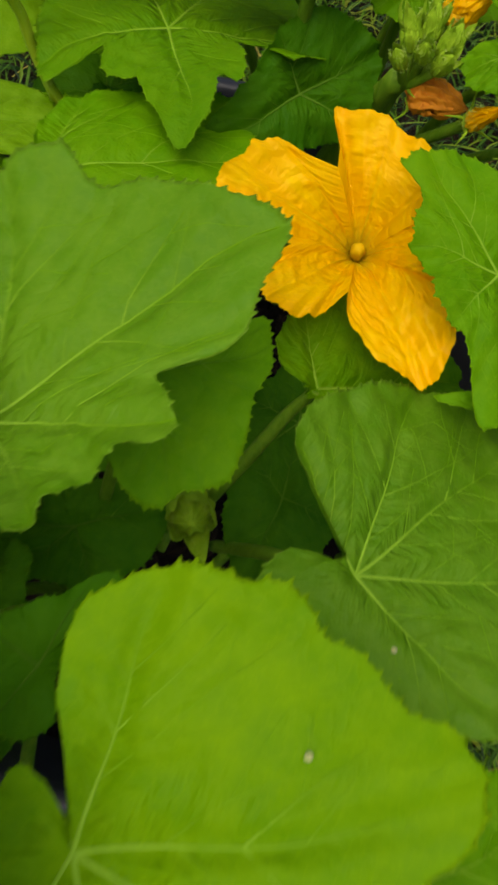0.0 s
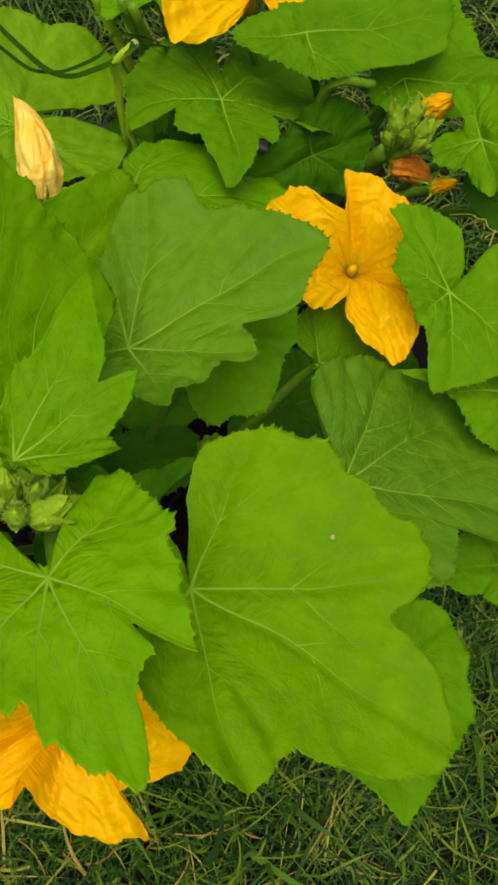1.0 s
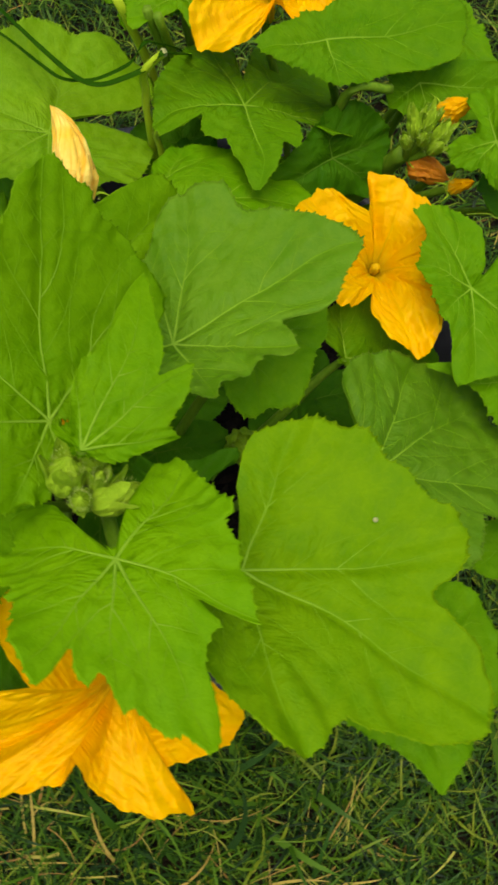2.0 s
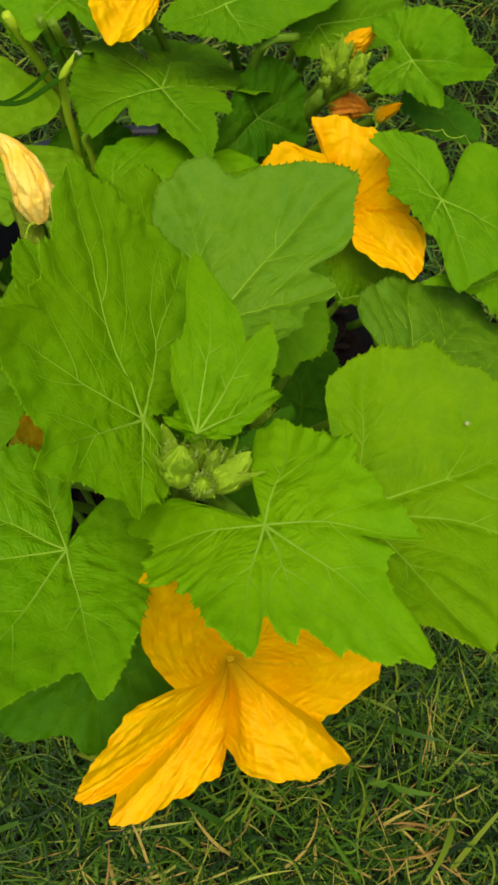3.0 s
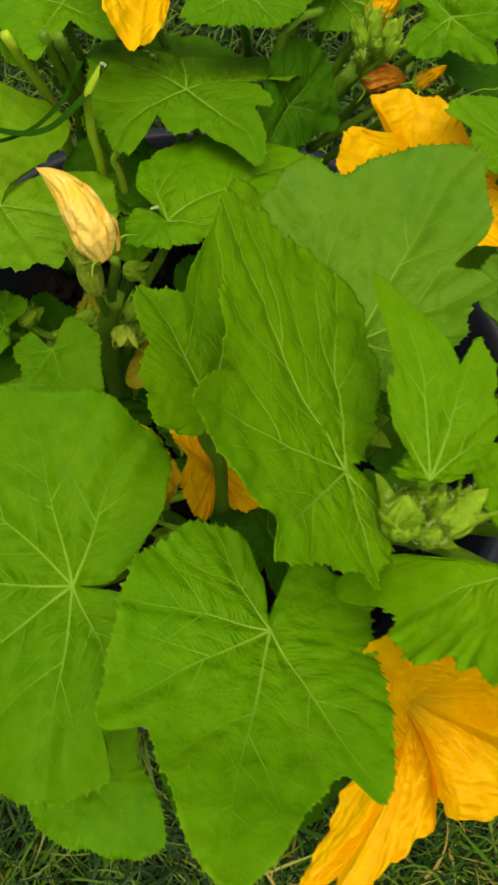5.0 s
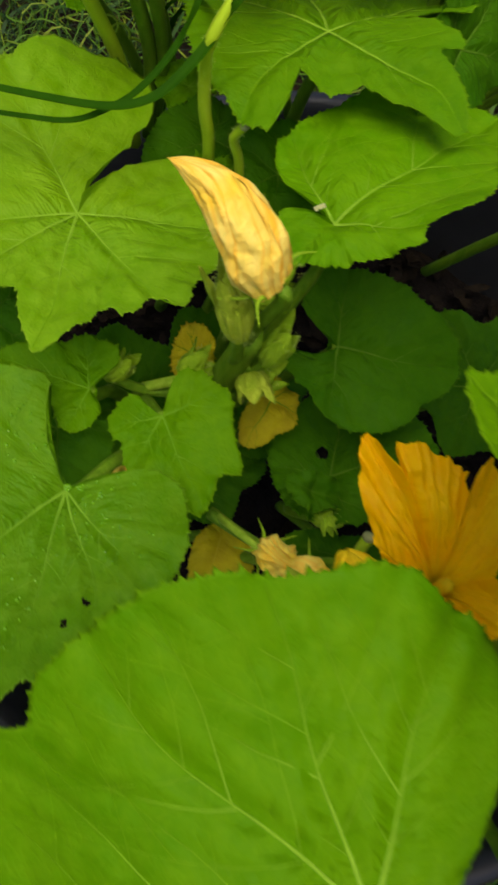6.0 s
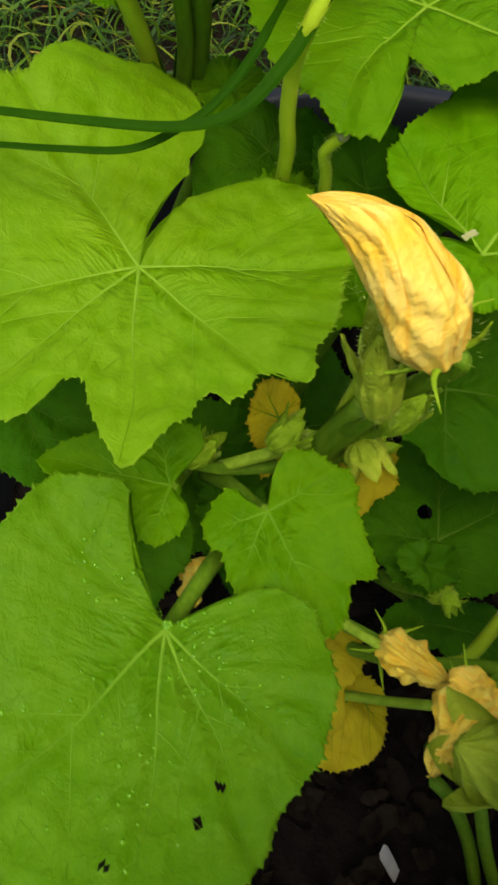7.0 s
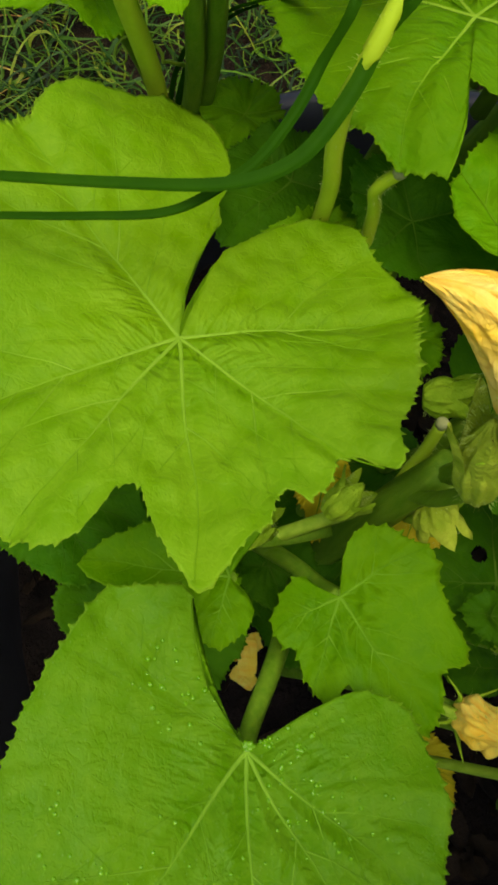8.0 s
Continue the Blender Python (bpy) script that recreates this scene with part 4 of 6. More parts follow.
leaf(plants[0], leaf_bright, (-0.047, 0.306, 0.836), (0.86, -0.51, -0.1), (0.21, 0.16, 0.97), (0.5, 1.5, 2.8), (-0.1, 0.42, 0.45),
     [(-169.8, 3.3), (-122.6, 3.8), (-94.7, 5.8, 1), (-83.1, 8.0, 1), (-70.4, 9.4, 2), (-61.6, 10.3, 2), (-52.7, 11.5, 2), (-47.2, 12.3, 2), (-41.9, 12.1, 2), (-33.8, 11.1, 2), (-28.6, 11.0, 2), (-27, 11.6, 2), (-20.1, 13.4, 2), (-13.4, 15.5, 2), (-7.6, 17.2, 2), (-3.7, 17.8, 2), (0.8, 17.4, 2), (5.8, 16.3, 2), (12.1, 14.7, 2), (16.3, 12.7, 2), (22.8, 11.7, 2), (27.8, 12.8, 2), (31.9, 13.7, 3), (36.5, 13.8, 3), (44.1, 12.9, 3), (49.5, 11.6, 3), (60.8, 11.2, 3), (69.3, 10.5, 3), (76, 10.9, 3), (86.7, 10.2, 3), (98.8, 9.9, 3), (104.6, 9.7, 3), (115, 8.9, 3), (123.7, 7.6, 3), (128.1, 5.1, 5), (131.5, 3.4), (133, 0.9), (140.8, 1.4), (149, 2.6), (160.3, 3.6)], mains=[106, 37, 0, -45, -88], dip=0.015)
leaf(plants[0], leaf_blue, (-0.111, 0.474, 0.793), (0.82, 0.57, 0.09), (-0.24, 0.21, 0.95), (1, 1.9, 1.8), (-0.15, 0.5, 0.5),
     [(-147.6, 4.3), (-123.1, 5.1), (-106.4, 5.4), (-94.5, 7.2), (-82.1, 6.3), (-72.3, 7.2), (-55.5, 7.5), (-46.1, 9.7), (-39.6, 9.3), (-25.4, 8.3), (-23.3, 11.0), (-10.6, 14.2), (-5.5, 15.9), (3, 14.8), (13, 13.8), (20.8, 12.8), (33.5, 11.7), (40.2, 12.6), (53.6, 11.8), (60, 11.1), (64.9, 10.3), (70.7, 8.5), (85.4, 6.6), (115.5, 4.3), (174.2, 3.8)], mains=[-5, 54, -43, -92, 71, 162])
leaf(plants[0], leaf_mid, (-0.048, 0.528, 0.712), (0.14, -0.98, -0.16), (0.1, -0.15, 0.98), (0, 0, 0), (-0.12, 0.5, 0.4),
     [(-89.9, 2.7), (-58.1, 4.4), (-30.3, 5.3), (-16.8, 6.5), (0, 7.4), (12.4, 6.9), (28.9, 7.3), (40, 6.7), (69.5, 6.1), (95.8, 7.2), (109.3, 7.3), (119.8, 3.8), (177.2, 2.1)])
leaf(plants[2], leaf_mid, (-0.06, 0.846, 0.615), (0.1, -0.94, 0.33), (0.09, 0.34, 0.94), (-1.3, 2.4, -1.1), (-0.05, 0.88, 0.4),
     [(-180, 4.2), (-178.4, 13.6), (-165.9, 13.4), (-132.9, 9.8), (-107.5, 9.6), (-83.6, 9.6), (-61.8, 10.4, 2), (-59.1, 7.8, 3), (-57.5, 5.7), (-38.6, 7.5), (-22.3, 7.0), (-5.8, 10.2), (2.4, 13.0), (10.8, 11.3), (26.3, 8.1), (29.7, 9.4), (44.7, 7.4), (65.9, 5.5), (67.5, 7.8), (69.1, 10.0, -5), (128.2, 15.1), (147.6, 24.7), (158.5, 22.3), (169.6, 18.7), (173.6, 8.3)])
leaf(plants[2], leaf_mid, (0.152, 0.6, 0.70), (0.7, -0.67, -0.24), (0.17, -0.16, 0.97), (0, 0.0, 0), (0.15, 0.7, 0.4),
     [(-179.9, 8.6), (-178.3, 6.8), (-155.5, 5.8), (-135.2, 5.1), (-118, 4.8), (-99, 4.7), (-79.5, 4.7), (-60.2, 6.7), (-52.6, 9.2), (-40.3, 8.6), (-15.1, 8.3), (0, 10.0), (27.3, 9.1), (57.6, 8.8), (81.8, 7.8), (94.8, 5.7, 2), (97.8, 3.4, 3), (99.4, 1.4), (111.1, 1.1), (123, 3.7), (136.2, 5.9), (149.2, 7.3), (164, 8.1)])
leaf(plants[0], leaf_blue, (0.07, 0.426, 0.683), (0.94, 0.15, -0.29), (0.29, 0.02, 0.96), (-0.2, -2.8, 0.8), (-0.02, 0.5, 0.35),
     [(-177.8, 5.6), (-152.4, 5.2), (-118, 5.3), (-89.4, 6.1), (-76.5, 8.3, 1), (-66.9, 9.9, 1), (-55.6, 10.7, 1), (-39.4, 9.9, 1), (-28.4, 9.8, 2), (-26.8, 11.4, 1), (-25.2, 13.3), (-15, 16.4, 1), (-1.1, 18.7, 2), (9.8, 18.2, 2), (18.6, 15.7, 2), (25.9, 16.8, 2), (33.4, 16.8, 2), (42.3, 15.1, 2), (56.4, 12.8, 2), (74.9, 11.0, 2), (92.4, 9.8, 2), (107.1, 8.7, 2), (113.3, 6.9, 3), (116.2, 4.1), (117.7, 1.2), (146.8, 1.6), (158.9, 4.4)], mains=[112, 58, -8, -53, 26])
leaf(plants[0], leaf_mid, (0.055, 0.552, 0.632), (0.85, 0.22, -0.48), (0.5, -0.05, 0.86), (0, 0, 0), (-0.04, 0.5, 0.45),
     [(-77.3, 0.8), (-45.2, 2.0), (-30.4, 5.5), (-13.6, 10.3), (0, 11.9), (18.7, 9.8), (44.5, 8.3), (69.1, 6.8), (94.4, 5.4), (121.8, 4.6), (143.4, 3.5), (168.3, 1.1)])
leaf(plants[2], leaf_dark, (0.043, 0.806, 0.585), (-0.85, -0.53, -0.05), (0.36, -0.64, 0.68), (0, 0, 0), (0.05, 0.85, 0.35),
     [(-156.5, 6.7), (-129.3, 6.3), (-108.5, 5.7), (-91.8, 5.4), (-73, 4.8), (-48.4, 4.6), (-25.3, 5.8), (-11.9, 7.7), (0, 9.3), (19.4, 7.2), (55.1, 4.0), (100.7, 4.6), (126.9, 6.9), (152.1, 5.9), (168, 6.7), (179.1, 7.2)])
leaf(plants[2], leaf_mid, (0.016, 0.888, 0.674), (0.95, 0.31, -0.01), (0.05, -0.12, 0.99), (0, 0, 0), (0.08, 0.95, 0.4),
     [(-164.1, 6.7), (-139.6, 5.2), (-106.8, 5.1), (-73, 6.0), (-44.3, 6.9), (-35.2, 8.8), (-25.3, 11.3), (-16.4, 14.1), (-10.3, 14.6), (0, 15.3), (10.9, 14.4), (22, 11.1), (38.4, 7.0), (91, 3.4), (146.5, 3.9), (168.4, 5.9), (178.8, 7.6)])
leaf(plants[2], leaf_mid, (0.17, 0.967, 0.626), (0.76, -0.63, -0.14), (0.1, -0.1, 0.99), (0, 0, 0), (0.1, 0.95, 0.4),
     [(-140.5, 5.7), (-101.4, 4.8), (-56.7, 4.3), (-29.9, 6.0), (0, 7.0), (14, 4.4), (67.2, 2.9), (123.3, 4.4), (168.6, 5.4)])
leaf(plants[2], leaf_mid, (0.127, 0.888, 0.627), (0.95, 0.31, 0.01), (0.09, -0.33, 0.94), (0, 0, 0), (0.1, 0.9, 0.4),
     [(-179.6, 4.0), (-156.6, 4.5), (-126.7, 4.3), (-86.6, 4.8), (-51.2, 6.4), (-22.2, 10.8), (-0, 10.8), (8.6, 7.3), (34, 3.5), (113.7, 2.1), (155.5, 3.4)])
leaf(plants[2], leaf_mid, (0.188, 0.791, 0.667), (0.63, -0.63, 0.45), (-0.63, -0.09, 0.77), (0, 0, 0), (0.15, 0.88, 0.4),
     [(-178.3, 2.6), (-157.2, 4.1), (-144.8, 4.9), (-113.5, 4.6), (-80.5, 3.5), (-53.2, 5.6), (-41, 7.2), (-29.6, 5.5), (-17.9, 6.7), (-7.8, 9.1), (0, 9.3), (18.6, 6.4), (39, 6.3), (82.4, 5.7), (114, 5.7), (139.8, 6.2), (155.7, 5.4), (157.6, 2.9)])
leaf(plants[2], leaf_dark, (0.246, 0.773, 0.598), (-0.98, -0.02, 0.19), (0.2, -0.1, 0.98), (0, 0, 0), (0.15, 0.88, 0.35),
     [(-113.6, 2.8), (-43.4, 5.3), (0, 5.3), (29.5, 4.7), (77.3, 3.8), (130.4, 5.0), (176.1, 3.1)])
leaf(plants[2], leaf_mid, (0.216, 0.533, 0.654), (-0.99, 0.02, 0.15), (0.15, -0.1, 0.98), (0, 0, 0), (0.15, 0.65, 0.35),
     [(-175.5, 5.0), (-139.8, 4.2), (-63.4, 2.7), (-6.7, 5.5), (0, 9.7), (8.1, 6.0), (35.4, 4.8), (62.8, 5.4), (92.5, 5.6), (139.1, 5.3)])
leaf(plants[0], leaf_mid, (0.23, 0.39, 0.594), (-0.97, -0.16, 0.18), (0.2, -0.1, 0.98), (0, 0, 0), (0.1, 0.5, 0.3),
     [(-166.4, 3.7), (-86.7, 2.4), (-43.1, 4.2), (-21.1, 5.8), (0, 6.5), (12, 6.4), (25.3, 5.3), (52.9, 3.4), (150.2, 4.4)])
leaf(plants[0], leaf_mid, (0.078, 0.269, 0.714), (0.37, -0.92, -0.1), (0.18, -0.04, 0.98), (0, 0, 0), (-0.02, 0.42, 0.35),
     [(-179, 5.0), (-127.8, 5.4), (-89.5, 6.2), (-51.4, 6.3), (-27.1, 6.5), (-13.3, 7.6), (-4.9, 9.1), (0, 10.3), (9.5, 9.6), (20.5, 9.0), (36, 8.5), (49.4, 8.9), (70.2, 8.3), (90.5, 8.8), (112.3, 8.3), (122.5, 7.4), (131.9, 6.1)])
leaf(plants[0], leaf_brightened, (-0.13, 0.293, 0.885), (0.41, -0.74, 0.53), (-0.28, 0.44, 0.85), (-2.4, -1.4, 1.1), (-0.15, 0.37, 0.72), rag=0.003, ruffle=0.0045, lobes=[(-156.7, 0.7), (-155.1, 2.5), (-153.5, 6.1, -10), (-151.9, 8.5, -11), (-148.6, 11.5, -9), (-138.1, 7.3), (-124.4, 7.5), (-110.4, 7.3), (-101.4, 6.0), (-83.7, 6.2), (-62.7, 7.4), (-52.6, 8.3), (-46, 8.7), (-44, 7.7), (-42.4, 5.9), (-36.1, 7.3), (-31.6, 7.5), (-26.3, 7.2), (-18.6, 8.7), (-9, 10.0), (-3.3, 10.9), (1.4, 11.7), (6.2, 10.6), (10.3, 9.2), (13, 8.1), (21.2, 7.5), (27.2, 7.5), (31.2, 6.4), (33.2, 5.4), (34.8, 7.4), (36.4, 8.8), (52.8, 7.4), (69.1, 6.9), (80.9, 6.6, 1), (82.5, 7.1, -1), (87.2, 7.2), (109.9, 7.1), (126.6, 8.1), (139.6, 7.3), (144.8, 6.0), (147.4, 4.6, 2), (149, 2.7), (151.7, 0.8)], mains=[-53, 2, 125, -22, -134, 38])
leaf(plants[0], leaf_brightened, (-0.195, 0.422, 0.881), (0.75, 0.23, -0.62), (0.66, -0.26, 0.71), (1.1, -1.1, 1.1), (-0.15, 0.4, 0.66),
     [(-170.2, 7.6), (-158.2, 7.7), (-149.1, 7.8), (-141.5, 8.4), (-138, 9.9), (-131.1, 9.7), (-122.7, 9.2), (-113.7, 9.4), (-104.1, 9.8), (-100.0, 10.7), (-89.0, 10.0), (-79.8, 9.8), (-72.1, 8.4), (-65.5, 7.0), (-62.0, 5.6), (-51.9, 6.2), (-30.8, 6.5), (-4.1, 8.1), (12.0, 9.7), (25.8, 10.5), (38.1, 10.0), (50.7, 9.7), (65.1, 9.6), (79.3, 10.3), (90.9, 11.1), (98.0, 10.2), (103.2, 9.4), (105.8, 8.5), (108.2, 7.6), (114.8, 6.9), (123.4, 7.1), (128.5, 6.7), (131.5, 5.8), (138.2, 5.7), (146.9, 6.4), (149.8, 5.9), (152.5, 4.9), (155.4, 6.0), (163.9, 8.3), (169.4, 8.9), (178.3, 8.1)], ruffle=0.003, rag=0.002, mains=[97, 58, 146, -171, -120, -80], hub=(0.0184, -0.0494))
leaf(plants[0], leaf_brightened, (-0.215, 0.463, 0.794), (0.52, 0.84, -0.14), (0.51, -0.18, 0.84), (0.5, 0.8, 0.0), (-0.204, 0.446, 0.6),
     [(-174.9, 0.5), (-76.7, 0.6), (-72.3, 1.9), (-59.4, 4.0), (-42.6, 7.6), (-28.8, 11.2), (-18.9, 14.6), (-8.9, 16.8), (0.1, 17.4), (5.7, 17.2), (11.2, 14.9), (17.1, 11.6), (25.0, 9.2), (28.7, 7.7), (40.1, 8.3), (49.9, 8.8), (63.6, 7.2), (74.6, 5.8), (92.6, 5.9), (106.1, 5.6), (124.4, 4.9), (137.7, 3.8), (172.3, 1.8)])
leaf(plants[0], leaf_brightened, (-0.154, 0.348, 0.893), (0.12, 0.86, 0.5), (0.11, -0.51, 0.85), (-4, 1.3, -0.2), (-0.15, 0.36, 0.78),
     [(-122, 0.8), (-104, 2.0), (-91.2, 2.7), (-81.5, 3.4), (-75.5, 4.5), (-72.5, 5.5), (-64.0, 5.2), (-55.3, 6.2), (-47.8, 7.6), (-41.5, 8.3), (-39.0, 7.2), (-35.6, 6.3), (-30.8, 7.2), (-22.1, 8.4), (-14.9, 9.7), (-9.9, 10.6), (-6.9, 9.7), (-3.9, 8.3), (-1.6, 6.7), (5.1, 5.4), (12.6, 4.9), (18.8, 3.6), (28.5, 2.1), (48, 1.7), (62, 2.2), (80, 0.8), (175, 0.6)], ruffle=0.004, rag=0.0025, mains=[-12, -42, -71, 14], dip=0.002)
leaf(plants[0], leaf_mid, (-0.241, 0.327, 0.796), (-0.56, -0.75, 0.36), (0.31, 0.22, 0.93), (0.8, 2.5, 1.6), (-0.19, 0.42, 0.5),
     [(-168.3, 1.0), (-157.8, 3.3), (-152.1, 5.0), (-134.6, 6.8), (-123, 7.5), (-109.2, 7.7), (-95.8, 8.7), (-85.4, 9.0), (-75.5, 9.1), (-58.1, 10.0), (-44, 11.6), (-39.4, 10.2), (-36.2, 9.6), (-26.8, 10.7), (-18.8, 11.7), (-8.4, 14.0), (-4.9, 14.5), (-0.4, 14.9), (4, 13.8), (9.5, 11.9), (17.5, 10.4), (29.1, 9.4), (31.2, 10.5), (33.2, 11.5), (43.1, 9.7), (56.1, 7.8), (92.4, 5.8), (115.9, 6.4), (135.2, 7.3), (140.1, 5.4), (153.8, 5.5), (171.2, 4.9), (179.4, 2.3)], mains=[-81, -50, -5, 34, -133])
leaf(plants[0], leaf_mid, (-0.338, 0.405, 0.753), (-0.1, 0.99, 0.01), (-0.16, -0.02, 0.99), (1.5, -3.1, -3.2), (-0.21, 0.46, 0.4),
     [(-177.3, 6.8), (-148.9, 4.7), (-132.1, 3.7), (-128.5, 2.7), (-126.9, 1.1), (-125.2, 0.6), (-116.5, 2.1), (-101.7, 3.5), (-88.3, 5.1), (-79.8, 7.1), (-70.2, 9.0), (-63, 10.5), (-52.4, 11.1), (-42.1, 11.9), (-30.6, 11.8), (-19.1, 12.0), (-10.2, 12.7), (-1.5, 13.3), (5.5, 13.5), (20.7, 14.4), (28, 14.0), (32.3, 15.4), (44.4, 16.2), (62.5, 15.7), (82.9, 14.8), (106.3, 13.3), (126.6, 12.6), (139.6, 12.4), (150.9, 12.5), (158.9, 12.1), (166.4, 11.4, 1), (168, 9.5, -1), (170.2, 8.6)], mains=[59, 13, -17, -51, 93, 146, 174])
leaf(plants[1], leaf_mid, (-0.141, 0.71, 0.622), (0.95, -0.15, 0.29), (-0.26, 0.21, 0.94), (-2.1, -3.1, -0.3), (-0.19, 0.7, 0.4),
     [(-170.4, 4.1), (-143.6, 3.5), (-88.9, 3.6), (-60.4, 4.7), (-46.2, 5.9), (-31.4, 5.7), (-19.4, 8.4), (-8, 9.9), (6.2, 12.7), (17.5, 15.9), (29.7, 15.7), (36, 15.1), (49.8, 15.8), (58.5, 14.8), (68.1, 11.3), (84, 9.0), (96.5, 7.7), (109.1, 5.4), (116, 3.5), (118.5, 0.8), (130.5, 0.4), (132.1, 1.4), (136.7, 3.1), (161.7, 3.8)])
leaf(plants[1], leaf_light, (-0.264, 0.812, 0.576), (0.36, 0.91, -0.23), (0.19, 0.17, 0.97), (0.8, 2.1, 0.4), (-0.2, 0.85, 0.35),
     [(-174.5, 9.6), (-171.3, 9.3), (-169.4, 10.2), (-165.7, 10.3), (-155.3, 9.4), (-152.2, 9.8), (-150.6, 11.5), (-139, 10.5), (-135.2, 10.6), (-116.2, 10.0), (-97.1, 10.9), (-82.6, 11.0), (-64.1, 11.3), (-56.2, 9.9), (-46.5, 7.0, 1), (-42.9, 5.6, 3), (-38.4, 2.9), (-36.8, 0.8), (-33.1, 0.5), (-22.3, 1.8), (-20.7, 3.9, -8), (-19.1, 6.6, -15), (-17.5, 8.1, -13), (-15.9, 10.1, -16), (-14.2, 11.8, -16), (-10.8, 14.5, -14), (-7.2, 15.4, -12), (-4.1, 15.3, -11), (0.2, 14.6, -8), (6, 14.9, -4), (10, 14.3, -1), (14.9, 13.2), (17, 12.6), (24.5, 12.8), (32.3, 13.0), (52.5, 12.2), (69.7, 11.9), (83.9, 11.6), (101.2, 12.0), (113.9, 12.0), (121.4, 11.9), (128.3, 12.0), (134.3, 11.9), (140.9, 10.9), (144.4, 9.4), (146, 8.6), (150.9, 8.3), (155.2, 9.6), (160, 10.9), (162.7, 11.7), (165.6, 12.6), (170, 11.9), (173.2, 11.3), (179.7, 10.7)], mains=[100, 21, 166, -103, -151, 131])
leaf(plants[1], leaf_mid, (-0.272, 0.678, 0.521), (-0.13, -0.98, -0.12), (-0.16, -0.1, 0.98), (0.2, -0.4, 1.2), (-0.26, 0.74, 0.4),
     [(-152.3, 0.2), (-142.8, 1.0), (-141.2, 2.0, -9), (-122.9, 3.0), (-109.8, 3.4), (-97.1, 3.8), (-73.2, 3.5), (-52.3, 4.4), (-42.6, 4.8), (-29.6, 4.1), (-21.9, 4.7), (-9.1, 6.1), (-0.1, 7.2), (13.1, 6.2), (23.3, 5.7), (31.2, 6.5), (49.6, 5.3), (67.7, 4.6), (82.4, 4.7), (101.7, 4.1), (125.3, 3.7), (138.4, 2.9), (146.4, 1.5), (148, 0.5)])
leaf(plants[1], leaf_wet, (-0.35, 0.656, 0.537), (-0.81, -0.57, 0.13), (0.14, 0.03, 0.99), (0.7, 1.4, 1.4), (-0.255, 0.7, 0.4),
     [(-130, 0.4), (-128.4, 3.2), (-126.4, 6.5, -16), (-117.6, 8.1, -9), (-112.2, 9.0, -5), (-105.6, 8.9), (-86.6, 9.5, 2), (-65.2, 10.6, 2), (-39.9, 12.7, 3), (-24, 14.1, 3), (-11.7, 14.8, 3), (-2.9, 15.7, 3), (0.9, 15.1, 3), (3.5, 14.2, 3), (11.2, 13.6, 3), (16, 12.4, 3), (23.9, 13.0, 4), (32.2, 11.6, 4), (46.7, 9.8, 4), (60.9, 9.4, 4), (72.5, 8.8, 4), (95.5, 7.9, 5), (109.9, 7.3, 5), (125, 5.7, 5), (136, 2.8), (137.5, 0.4)], ((-0.372, 0.584, 0.55, 0.003), (-0.388, 0.579, 0.557, 0.0032), (-0.430, 0.587, 0.55, 0.0032)), drops=420, mains=[-27, -139, 39, 66, 13])
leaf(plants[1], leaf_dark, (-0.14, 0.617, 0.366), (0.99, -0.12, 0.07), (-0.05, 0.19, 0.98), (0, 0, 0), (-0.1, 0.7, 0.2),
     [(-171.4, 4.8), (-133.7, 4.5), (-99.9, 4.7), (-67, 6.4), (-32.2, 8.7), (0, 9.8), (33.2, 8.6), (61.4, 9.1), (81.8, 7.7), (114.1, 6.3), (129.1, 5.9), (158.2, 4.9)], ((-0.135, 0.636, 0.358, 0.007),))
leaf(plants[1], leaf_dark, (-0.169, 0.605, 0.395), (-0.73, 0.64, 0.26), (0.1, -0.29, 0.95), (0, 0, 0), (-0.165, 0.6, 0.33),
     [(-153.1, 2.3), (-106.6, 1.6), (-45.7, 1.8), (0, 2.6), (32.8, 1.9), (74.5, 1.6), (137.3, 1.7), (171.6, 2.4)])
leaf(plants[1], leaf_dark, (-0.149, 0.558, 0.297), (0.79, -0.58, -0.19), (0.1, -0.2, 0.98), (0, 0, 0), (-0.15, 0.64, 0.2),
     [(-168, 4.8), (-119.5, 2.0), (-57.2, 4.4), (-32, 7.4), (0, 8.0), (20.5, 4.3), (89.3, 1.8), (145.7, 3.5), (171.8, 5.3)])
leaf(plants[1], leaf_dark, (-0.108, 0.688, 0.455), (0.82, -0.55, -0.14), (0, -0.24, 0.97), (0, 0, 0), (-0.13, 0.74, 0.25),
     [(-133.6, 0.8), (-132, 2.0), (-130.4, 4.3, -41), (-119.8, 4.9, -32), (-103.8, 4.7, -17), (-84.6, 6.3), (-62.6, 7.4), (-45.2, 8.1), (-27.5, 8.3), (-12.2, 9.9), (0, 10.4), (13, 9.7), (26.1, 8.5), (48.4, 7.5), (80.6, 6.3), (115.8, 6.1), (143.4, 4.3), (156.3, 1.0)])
leaf(plants[1], leaf_mid, (-0.304, 0.719, 0.518), (-0.72, 0.68, 0.12), (0.12, -0.05, 0.99), (0, 0, 0), (-0.26, 0.76, 0.35),
     [(-118.2, 0.5), (-116.6, 2.4, -5), (-94.1, 3.5), (-49, 3.6), (-20.1, 5.1), (-7.6, 6.6), (0, 7.1), (9.2, 6.2), (21.7, 3.3), (52, 2.9), (80.3, 3.4), (110.1, 2.6), (133.9, 1.8), (149.3, 0.7)])
